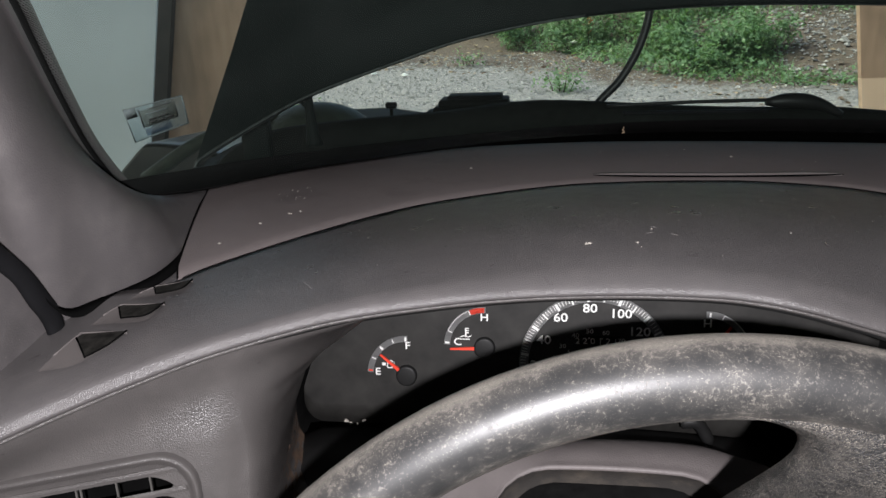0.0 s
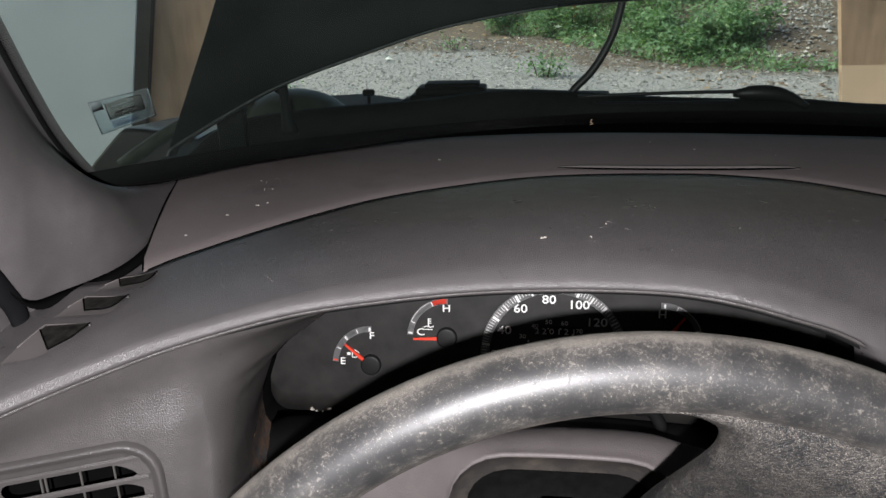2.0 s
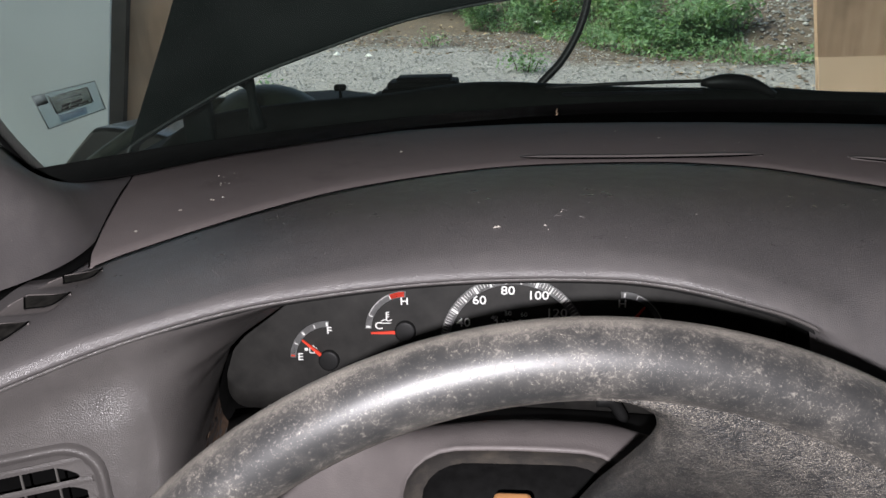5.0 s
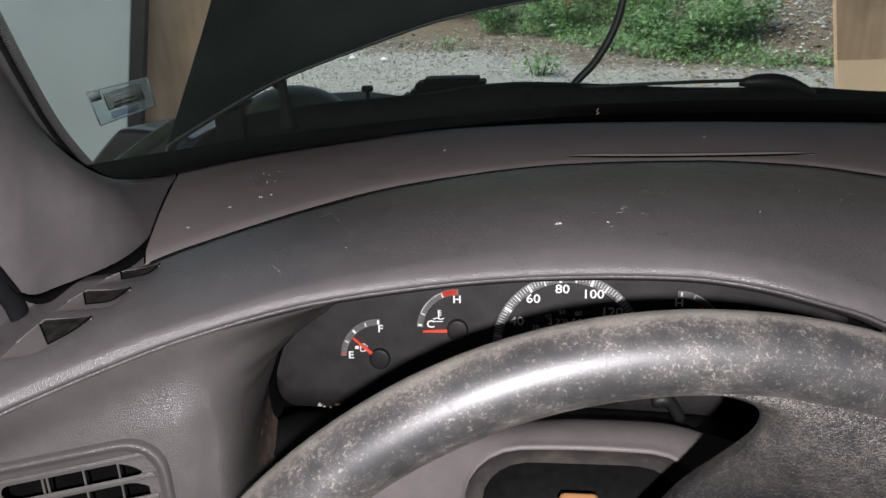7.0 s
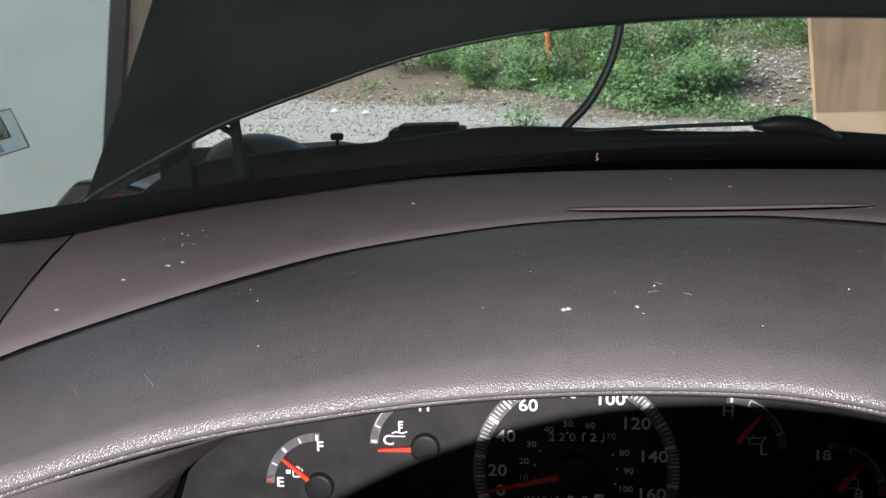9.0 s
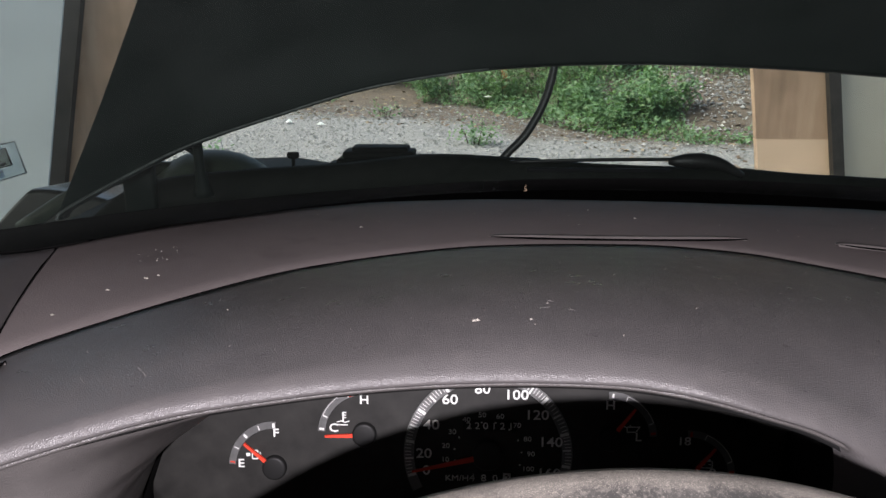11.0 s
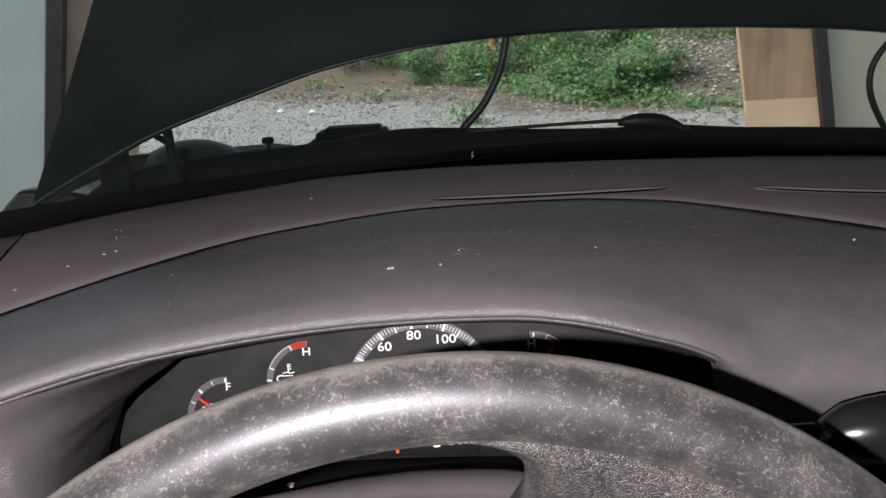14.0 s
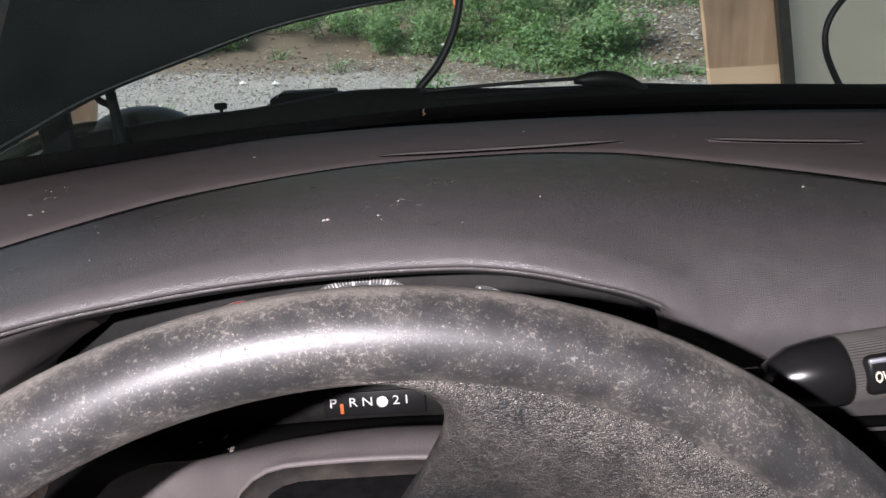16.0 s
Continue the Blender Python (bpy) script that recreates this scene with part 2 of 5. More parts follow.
# plane of the side air vent
VX, VZ, VY = -0.1625, 1.3845, 0.283
VN = Vector((0.32, -0.92, 0.20)).normalized()
VXD = Vector((0.94, 0.335, 0.05)).normalized()
VXD = (VXD - VN * VXD.dot(VN)).normalized()
VUP = VN.cross(VXD).normalized()
V0 = Vector((VX, VY, VZ))


def vp(x, z, out=0.0):
    return V0 + VXD * x + VUP * z + VN * out


def rounded(w, h, r, n=7):
    pts = []
    for cx, cz, a0 in ((w - r, h - r, 0), (-w + r, h - r, 90), (-w + r, -h + r, 180), (w - r, -h + r, 270)):
        for k in range(n):
            a = radians(a0 + 90 * k / (n - 1))
            pts.append((cx + r * math.cos(a), cz + r * math.sin(a)))
    return pts


TRIM_END = spline([(-0.33, 0.47, 1.492), (-0.231, 0.600, 1.488), (-0.18, 0.673, 1.485), (-0.10, 0.741, 1.483), (-0.05, 0.769, 1.483), (0.0, 0.789, 1.483), (0.10, 0.805, 1.483), (0.20, 0.804, 1.483),
                   (0.30, 0.795, 1.483), (0.45, 0.77, 1.483), (0.60, 0.72, 1.483), (0.80, 0.64, 1.483), (1.2, 0.45, 1.483)], 120)


def trim_end(x):
    xs_ = [p.x for p in TRIM_END]
    return Vector((x, interp(x, xs_, [p.y for p in TRIM_END]), interp(x, xs_, [p.z for p in TRIM_END])))


dashboard = thing("dashboard", "dusty dark grey vinyl dashboard with a hooded instrument bay", "dashboard")
rows = []
for col, (a, b) in enumerate(zip(lip, seam)):
    a_far = sum((lip[max(0, min(COLS - 1, col + d))] for d in range(-14, 15)), Vector()) / 29
    h = interp(a.x, [-0.3, -0.1, 0.08, 0.2, 0.3, 0.45], [0.004, 0.009, 0.0165, 0.0165, 0.018, 0.018])
    w = smooth((a.x - 0.244) / 0.032)
    r = []
    for lip_at, face_at in (((0.012, -0.0040), (0.050, -0.200)), ((0.006, -0.0034), (0.022, -0.060)), ((0.0014, -0.0024), (0.012, -0.028)), ((-0.0004, -0.0009), (0.0045, -0.009)), ((0.0000, 0.0006), (0.0025, -0.002)), ((0.0016, 0.0024), (0.0020, 0.0015))):
        r.append(a + Vector((0, lerp(lip_at[0], face_at[0], w), lerp(lip_at[1], face_at[1], w))))
    for t in [0.018] + [k / 14 for k in range(1, 15)]:
        lift = h * math.sin(math.pi * t ** 0.7) + 0.0024 * (1 - t) ** 4 if t < 1 else 0
        r.append(a.lerp(a_far, smooth(t / 0.15)).lerp(b, t) + Vector((0, 0, lift)))
    r.append(b + Vector((0, 0.0015, -0.004)))
    rows.append(r)
hood_pad = part("pad", grid(rows), M_PAD, dashboard, "padded grey vinyl hood with pale scratches and specks")

# second fine trim line under the lip
rows = []
for a in lip:
    if a.x > 0.252:
        continue
    r = []
    for dy, dz in ((0.012, -0.0030), (0.0048, -0.0030), (0.0036, -0.0040), (0.0042, -0.0053), (0.014, -0.0057)):
        r.append(a + Vector((0, dy, dz)))
    rows.append(r)
part("lip_trim", grid(rows), M_BEZEL, dashboard, "thin grey trim line under the padded lip")

# upper trim from the seam to the windscreen
rows = []
for i, s in enumerate(seam):
    if s.x < -0.166:
        continue
    e = Vector((s.x + 0.45 * (s.x - 0.25) * 0.35, 0, 0))
    e = trim_end(e.x)
    r = [s + Vector((0, 0.001, -0.014)), s + Vector((0, 0.0035, -0.003)), s + Vector((0, 0.006, -0.001))]
    for k in range(1, 11):
        t = k / 10
        r.append(lerp(s, e, t) + Vector((0, 0, 0.004 * math.sin(math.pi * t))))
    r += [e + Vector((0, 0.004, -0.003)), e + Vector((0, 0.006, -0.03))]
    rows.append(r)
slit_pts = [Vector(p) for p in rows[0][2:13]]
rear = []
for k in range(61):
    e = trim_end(lerp(-0.24, 0.85, k / 60))
    g = glass_at(e.x, base_z(e.x) + 0.004)
    rear.append([e + Vector((0, 0.003, -0.004)), e.lerp(g, 0.5) + Vector((0, 0, -0.012)), g + Vector((0, -0.008, -0.002))])
# Added black sheet that hides the opening behind the dash top.
part("rear_filler", grid(rear), M_SEAM, dashboard, "black filler sheet added between the dash top and the glass")
part("upper_trim", grid(rows), M_TRIM, dashboard, "mauve-grey moulded dash top with dried splashes")
rows = [[s + Vector((0, -0.0020, -0.004)), s + Vector((0, -0.0004, 0.0003)), s + Vector((0, 0.0022, 0.0006)), s + Vector((0, 0.0045, -0.002))] for s in seam if s.x > -0.163]
part("seam", grid(rows), M_SEAM, dashboard)
part("trim_gap", grid([[p + Vector((-0.0010 - 0.0014 * k / 10, 0, 0.0004)), p + Vector((0.0004, 0, 0.0012))] for k, p in enumerate(slit_pts)]), M_SEAM, dashboard, "dark gap at the end of the dash top")


def trim_z(x, y):
    """Height of the upper trim at a place, found by walking its rows."""
    return near_z(rows_trim, x, y)


rows_trim = [p for r in [[Vector(v.co) for v in bpy.data.objects["upper_trim"].data.vertices]] for p in r]
rows_pad = [Vector(v.co) for v in bpy.data.objects["pad"].data.vertices]


def pad_z(x, y):
    return near_z(rows_pad, x, y)


def near_z(cloud, x, y):
    near = sorted(cloud, key=lambda p: (p.x - x) ** 2 + (p.y - y) ** 2)[:8]
    w = [1 / (1e-6 + (p.x - x) ** 2 + (p.y - y) ** 2) for p in near]
    return sum(p.z * k for p, k in zip(near, w)) / sum(w)


# Paler than the dash pad: the scoops' lit look is put into the colour.
M_RIM = vinyl("pale_rim", (0.138, 0.124, 0.120), 0.6, 1000, 0.0002, 0.1)
# defroster slots: a raised pale rim and a dark slit
for x0, x1, y0, y1 in ((0.098, 0.293, 0.6195, 0.6180), (0.358, 0.462, 0.6090, 0.5760)):
    pts = [Vector((lerp(x0, x1, t), lerp(y0, y1, t) - 0.004 * math.sin(math.pi * t), 0)) for t in [k / 30 for k in range(31)]]
    for p in pts:
        p.z = 1.4910 - 0.02 * max(0, p.x - 0.30)
    taper = [min(1, 6 * k / 30, 6 * (30 - k) / 30) ** 0.5 for k in range(31)]
    rim = [[p + Vector((0, 0.012, -0.006)), p + Vector((0, 0.0095, 0.0016 * w)), p + Vector((0, 0.004, 0.0016 * w)), p + Vector((0, 0.002, -0.006))] for p, w in zip(pts, taper)]
    part("defroster_rim", grid(rim), M_RIM, dashboard, "raised rim of a defroster slot")
    slit = [[p + Vector((0, 0.003, 0.0006)), p + Vector((0, -0.0045 * w, 0.0008))] for p, w in zip(pts, taper)]
    part("defroster_slit", grid(slit), M_SEAM, dashboard)

# face below the lip, left of the instruments, open behind the air vent
EDGE_Z = [1.20, 1.30, 1.325, 1.332, 1.339, 1.345, 1.356, 1.369, 1.382, 1.396, 1.407, 1.418, 1.422, 1.431, 1.450, 1.476]
EDGE_X = [0.06, 0.03, -0.020, -0.060, -0.089, -0.103, -0.109, -0.110, -0.108, -0.103, -0.099, -0.092, -0.088, -0.073, -0.045, -0.020]
LX, LY, LZ = [[p[k] for p in lip] for k in range(3)]


def front_face(x, t):
    """Front of the panel at x, a share t of its height below the lip; it swells to carry the vent."""
    z = interp(x, LX, LZ) - 0.0050 - 0.1935 * t
    y = interp(x, LX, LY) + 0.006 + 0.010 * math.sin(min(1, t * 2.2) * math.pi / 2) - 0.05 * max(0, t - 0.35)
    p = Vector((x, y, z))
    q = p - V0
    ox, oz = max(0, abs(q.dot(VXD) + 0.0105) - 0.065), max(0, abs(q.dot(VUP)) - 0.038)
    return p + VN * (-0.005 - q.dot(VN)) * smooth(1 - math.hypot(ox, oz) / 0.055) * smooth(t / 0.14)


rows = [[front_face(lerp(-0.46, -0.100, i / 80), k / 80) for k in range(81)] for i in range(81)]
for i in range(1, 33):
    u = i / 32
    r = []
    for k in range(81):
        t = k / 80
        a = front_face(-0.100, t)
        xb = interp(a.z, EDGE_Z, EDGE_X)
        deep = smooth(t / 0.20)
        end = Vector((xb, lerp(interp(xb, LX, LY) + 0.006, lerp(0.438, 0.4485, smooth((a.z - 1.38) / 0.03)), deep), lerp(interp(xb, LX, LZ) - 0.0050, a.z, min(1, t / 0.14))))
        mid = Vector((max(-0.082, lerp(a.x, xb, 0.5)), lerp(lerp(a.y, end.y, 0.5), a.y + 0.0066, deep), (a.z + end.z) / 2))
        r.append(a * (1 - u) ** 2 + mid * 2 * u * (1 - u) + end * u * u)
    rows.append(r)
bm = grid(rows)
hole = [f for f in bm.faces if -0.068 < (f.calc_center_median() - V0).dot(VXD) < 0.0465 and abs((f.calc_center_median() - V0).dot(VUP)) < 0.031]
bmesh.ops.delete(bm, geom=hole, context="FACES")
part("bezel_face", bm, M_BEZEL, dashboard, "grained grey plastic face beside the instruments")
rust = bmesh.new()
rr_ = random.Random(8)
for i in range(len(rows) - 12, len(rows) - 1):
    for k in range(80):
        q = [rows[i][k], rows[i + 1][k], rows[i + 1][k + 1], rows[i][k + 1]]
        reach = (len(rows) - 1 - i) / 11
        if 1.338 < q[0].z < 1.374 and rr_.random() > reach * 1.15 * (0.6 + 14 * abs(q[0].z - 1.353)):
            rust.faces.new([rust.verts.new(p + Vector((0.0003, -0.0004, 0.0002))) for p in q])
bmesh.ops.remove_doubles(rust, verts=rust.verts, dist=1e-5)
part("rust_stain", rust, plain("rust_brown", (0.075, 0.045, 0.028), 0.85, var=0.5, scale=300), dashboard, "rusty brown stain at the foot of the bezel")
rows = [[p + Vector((-0.001, -0.001, 0)), p + Vector((0.0015, 0.004, 0)), p + Vector((0.002, 0.014, 0.001)), p + Vector((0.001, 0.03, 0.002))] for p in rows[-1]]
part("bay_return", grid([r for r in rows if r[0].z < 1.411]), M_SEAM, dashboard, "black inner edge of the instrument bay")
upper_return = [r for r in rows if r[0].z > 1.408]

# underside of the hood and floor of the instrument bay
GY = 0.455


def gauge(x, z):
    return Vector((x, GY + 0.15 * (z - 1.42), z))


rows = []
for i in range(33):
    x = lerp(-0.10, 0.270, i / 32)
    ly = interp(x, [p.x for p in lip], [p.y for p in lip])
    lz = interp(x, [p.x for p in lip], [p.z for p in lip])
    rows.append([Vector((x, ly + 0.010, lz - 0.0056)), Vector((x, lerp(ly, GY, 0.5), lz - 0.0075)), Vector((x, GY + 0.014, min(lz - 0.009, 1.485)))])
part("hood_underside", grid(rows, 0.003), M_BLACK, dashboard)
rows = []
for i in range(25):
    x = lerp(-0.11, 0.27, i / 24)
    z = 1.345 + 0.010 * math.sin(math.pi * i / 24)
    rows.append([Vector((x, GY - 0.004, z + 0.004)), Vector((x, 0.405, z - 0.003)), Vector((x, 0.39, z - 0.01)), Vector((x, 0.38, z - 0.07)), Vector((x, 0.37, z - 0.16))])
part("bay_floor", grid(rows, -0.003), M_BLACK, dashboard, "black lower ledge of the instrument bay")
rows = [[Vector((0.262 + 0.006 * k / 8, lerp(0.362, GY + 0.01, k / 8), z)) for k in range(9)] for z in (1.30, 1.36, 1.40, 1.425, 1.44, 1.4535)]
part("bay_side", grid(rows), M_BLACK, dashboard)
part("bay_back", box((0.44, 0.004, 0.15), (0.085, GY + 0.03, 1.402)), M_BLACK, dashboard)

# horizontal slots in the centre of the dash
for k in range(5):
    part("slot", box((0.060, 0.010, 0.0052), (0.352 + 0.003 * k, 0.3705 + 0.0012 * k, 1.3865 - 0.0117 * k), 0.0024), M_SEAM, dashboard)

# ---------- instrument cluster ----------
cluster = thing("instrument_cluster", "instrument cluster with white markings and red needles, dusty lens", "instrument cluster")
M_FACE = plain("gauge_face", (0.0185, 0.0178, 0.0165), 0.6, var=0.45, scale=55, spec=0.35)
M_WHITE = plain("gauge_white", (0.80, 0.80, 0.78), 0.6, var=0.04)
M_BAND = plain("gauge_grey", (0.21, 0.21, 0.21), 0.6, var=0.05)
M_RED = plain("needle_red", (0.75, 0.055, 0.025), 0.45, var=0.05)
G_UP = Vector((0, 0.15, 1)).normalized()
G_OUT = Vector((0, -1, 0.15)).normalized()
G_X = Vector((1, 0, 0))


def gp(x, z, out=0.0):
    """A place on the gauge faces: x, height, and how far it stands off towards the driver."""
    return gauge(x, z) + G_OUT * out


GM = Matrix((G_X, G_UP, G_OUT)).transposed().to_4x4()
rows = []
for i in range(61):
    x = lerp(-0.1066, 0.27, (i / 60) ** 1.5)
    low = 1.3570 + 0.016 * (1 - math.sqrt(max(0, 1 - max(0, (-0.0920 - x) / 0.0147) ** 2)))
    rows.append([gp(x, lerp(low, interp(x, [-0.1, 0.0, 0.1], [1.466, 1.478, 1.487]), k / 8)) for k in range(9)])
part("gauge_face", grid(rows, -0.004), M_FACE, cluster, "matt charcoal dial face")
part("face_return", grid(upper_return), M_FACE, dashboard, "charcoal upper edge of the instrument bay")


dial = [cluster]


def flat_strip(pts_in, pts_out, out, mat, name, label=""):
    bm = grid([[gp(*a, out), gp(*b, out)] for a, b in zip(pts_in, pts_out)])
    bmesh.ops.solidify(bm, geom=bm.faces[:], thickness=0.0004)
    return part(name, bm, mat, cluster, label, smooth=False)


def arc(cx, cz, r, a0, a1, n=24):
    return [(cx + r * math.cos(radians(lerp(a0, a1, k / n))), cz + r * math.sin(radians(lerp(a0, a1, k / n)))) for k in range(n + 1)]


def tick(cx, cz, r0, r1, a, w, mat=None, name="tick"):
    c, s = math.cos(radians(a)), math.sin(radians(a))
    bm = bmesh.new()
    vs = [bm.verts.new(gp(cx + r * c - k * w / 2 * s, cz + r * s + k * w / 2 * c, 0.0012)) for r, k in ((r0, -1), (r1, -1), (r1, 1), (r0, 1))]
    bm.faces.new(vs)
    return part(name, bm, mat or M_WHITE, dial[-1], smooth=False)


def needle(cx, cz, a, r0, r1, w0, w1, hub, out=0.0038):
    c, s = math.cos(radians(a)), math.sin(radians(a))
    bm = bmesh.new()
    top = [gp(cx + r * c - k * w / 2 * s, cz + r * s + k * w / 2 * c, out) for r, k, w in ((r0, -1, w0), (r1, -1, w1), (r1, 1, w1), (r0, 1, w0))]
    lo = [p - G_OUT * 0.0015 for p in top]
    a4, b4 = [bm.verts.new(p) for p in top], [bm.verts.new(p) for p in lo]
    bm.faces.new(a4), bm.faces.new(b4)
    for i in range(4):
        bm.faces.new((a4[i], a4[(i + 1) % 4], b4[(i + 1) % 4], b4[i]))
    part("needle", bm, M_RED, dial[-1], "bright red needle", smooth=False)
    prof = [(hub, 0.0), (hub, 0.0028), (hub * 0.93, 0.0038), (hub * 0.80, 0.0040), (0.0001, 0.0040)]
    part("hub", grid([[gp(cx + r * math.cos(t), cz + r * math.sin(t), o) for t in [2 * math.pi * k / 28 for k in range(28)]] for r, o in prof], closed=True), M_BLACK, dial[-1], "black needle hub")


def text_on(word, x, z, size, mat=None, name="marking", out=0.0013, bold=0.0):
    cu = bpy.data.curves.new(name, "FONT")
    cu.body, cu.size, cu.align_x, cu.align_y = word, size, "CENTER", "CENTER"
    cu.extrude, cu.offset, cu.resolution_u = 0.0002, bold, 3
    tmp = bpy.data.objects.new(name, cu)
    scene.collection.objects.link(tmp)
    me = bpy.data.meshes.new_from_object(tmp.evaluated_get(bpy.context.evaluated_depsgraph_get()))
    bpy.data.objects.remove(tmp)
    me.transform(Matrix.Translation(gp(x, z, out)) @ GM @ Matrix.Diagonal((1.16, 1, 1, 1)))
    ob = new(name, me)
    ob.parent = dial[-1]
    me.materials.clear()
    return finish(ob, mat or M_WHITE, False)


# speedometer
SX, SZ, SR = 0.0935, 1.4030, 0.0495
dial.append(flat_strip(arc(SX, SZ, SR - 0.0062, -28, 208, 60), arc(SX, SZ, SR, -28, 208, 60), 0.0006, M_BAND, "speed_band", "grey speed scale band"))
SPEEDS = {0: 196, 20: 171, 40: 147, 60: 122, 80: 96, 100: 70, 120: 45, 140: 16, 160: -8}
NUMBERS = {0: 196, 20: 180, 40: 152, 60: 124, 80: 95, 100: 66, 120: 41, 140: 12.6, 160: -17}
kmh = sorted(SPEEDS)
for v in range(0, 162, 2):
    a = interp(v, kmh, [SPEEDS[k] for k in kmh])
    big = v % 10 == 0
    tick(SX, SZ, SR - (0.0058 if big else 0.0044), SR - 0.0008, a, 0.0018 if v % 20 == 0 else 0.0011 if big else 0.0005)
for v in kmh:
    a = radians(NUMBERS[v])
    r = 0.0392 if v in (60, 80, 100) else 0.0367
    text_on(str(v), SX + r * math.cos(a) * 1.02, SZ + r * math.sin(a), 0.0082, bold=0.00008)
for v, a in ((10, 188), (20, 168), (30, 146), (40, 120), (50, 98), (60, 74), (70, 48), (80, 24), (90, 2), (100, -20)):
    r = SR - 0.0255
    text_on(str(v), SX + r * math.cos(radians(a)) * 1.05, SZ + r * math.sin(radians(a)), 0.0042)
    tick(SX, SZ, r - 0.0048, r - 0.0038, a + 3, 0.001, name="dot")
text_on("KM/H", SX - 0.018, SZ - 0.0145, 0.0050)
needle(SX, SZ, 193, 0.008, SR - 0.004, 0.0030, 0.0010, 0.0092)
part("odometer_window", box((0.0310, 0.0006, 0.0066), gp(0.0945, 1.4203, 0.0006), rot=Matrix.Rotation(-0.149, 4, "X")), M_BLACK, cluster)
for k, ch in enumerate("220121"):
    text_on(ch, 0.0945 + (k - 2.5) * 0.0049, 1.4203, 0.0058, out=0.0018)
part("trip_window", box((0.0300, 0.0006, 0.0066), gp(0.0945, 1.3890, 0.0006), rot=Matrix.Rotation(-0.149, 4, "X")), M_BLACK, cluster)
for k, ch in enumerate("480"):
    text_on(ch, 0.0845 + k * 0.0067, 1.3890, 0.0058, out=0.0018)
part("trip_wheel", box((0.0045, 0.0006, 0.0060), gp(0.1048, 1.3890, 0.0011), rot=Matrix.Rotation(-0.149, 4, "X")), M_WHITE, cluster)
text_on("2", 0.1048, 1.3890, 0.0055, M_BLACK, out=0.0018)


# small gauges: centre, arc from a0 to a1
def small_gauge(cx, cz, a0, a1, marks, needle_a, r=0.0275, hub=0.0072):
    dial.append(flat_strip(arc(cx, cz, r - 0.0042, a0, a1), arc(cx, cz, r, a0, a1), 0.0006, M_BAND, "scale_band", "grey curved scale band"))
    for f, red, w in marks:
        tick(cx, cz, r - 0.0036, r - 0.0008, lerp(a0, a1, f), w, M_RED if red else M_WHITE)
    needle(cx, cz, needle_a, hub * 0.8, r - 0.0045, 0.0022, 0.0011, hub)


small_gauge(-0.0325, 1.3930, 177, 88, [(0.04, True, 0.0010), (0.27, False, 0.0007), (0.5, False, 0.0014), (0.74, False, 0.0007), (0.97, False, 0.0014)], 140)
text_on("E", -0.0525, 1.3950, 0.0070, bold=0.00008)
text_on("F", -0.0314, 1.4138, 0.0070, bold=0.00008)
small_gauge(0.0210, 1.4140, 177, 88, [(0.04, False, 0.0012), (0.24, False, 0.0007), (0.72, False, 0.0007)], 182)
text_on("C", 0.0030, 1.4175, 0.0070, bold=0.00008)
text_on("H", 0.0210, 1.4345, 0.0070, bold=0.00008)
flat_strip(arc(0.0210, 1.4140, 0.0237, 112, 90, 8), arc(0.0210, 1.4140, 0.0271, 112, 90, 8), 0.0010, M_RED, "hot_band", "red hot zone")
flat_strip(arc(0.0210, 1.4140, 0.0266, 155, 114, 12), arc(0.0210, 1.4140, 0.0271, 155, 114, 12), 0.0010, M_WHITE, "normal_line")
small_gauge(0.1640, 1.4140, 92, 3, [(0.06, False, 0.0012), (0.27, False, 0.0007), (0.8, False, 0.0007), (0.95, True, 0.0014)], 52)
text_on("H", 0.1640, 1.4335, 0.0070, bold=0.00008)
text_on("L", 0.1805, 1.4150, 0.0070, bold=0.00008)
flat_strip(arc(0.1640, 1.4140, 0.0266, 68, 21, 12), arc(0.1640, 1.4140, 0.0271, 68, 21, 12), 0.0010, M_WHITE, "normal_line")
small_gauge(0.2100, 1.3920, 92, 3, [(0.05, True, 0.0014), (0.27, False, 0.0007), (0.8, False, 0.0007), (0.95, True, 0.0014)], 50)
text_on("18", 0.2070, 1.4130, 0.0070, bold=0.00008)
text_on("8", 0.2240, 1.3945, 0.0070, bold=0.00008)
flat_strip(arc(0.2100, 1.3920, 0.0266, 68, 21, 12), arc(0.2100, 1.3920, 0.0271, 68, 21, 12), 0.0010, M_WHITE, "normal_line")


def symbol(polys, x, z):
    """A small white line symbol built from flat bars (x0, z0, x1, z1, width in mm)."""
    bm = bmesh.new()
    for x0, z0, x1, z1, w in polys:
        a, b = Vector((x0, z0)), Vector((x1, z1))
        n = Vector((-(b - a).y, (b - a).x)).normalized() * w / 2
        bm.faces.new([bm.verts.new(gp(x + q.x * 0.00125, z + q.y * 0.00125, 0.0011)) for q in (a - n, b - n, b + n, a + n)])
    return part("symbol", bm, M_WHITE, cluster, smooth=False)


symbol([(-1.4, -2, -1.4, 2, 0.5), (1.2, -2, 1.2, 2, 0.5), (-1.4, 2, 1.2, 2, 0.5), (-1.4, -2, 1.2, -2, 0.5), (-1.4, 0.4, 1.2, 0.4, 0.4), (1.2, 0.5, 2.3, -0.8, 0.4), (2.3, -0.8, 2.3, 1.4, 0.4), (-4.3, 0, -2.4, 0, 1.6)], -0.0440, 1.4005)
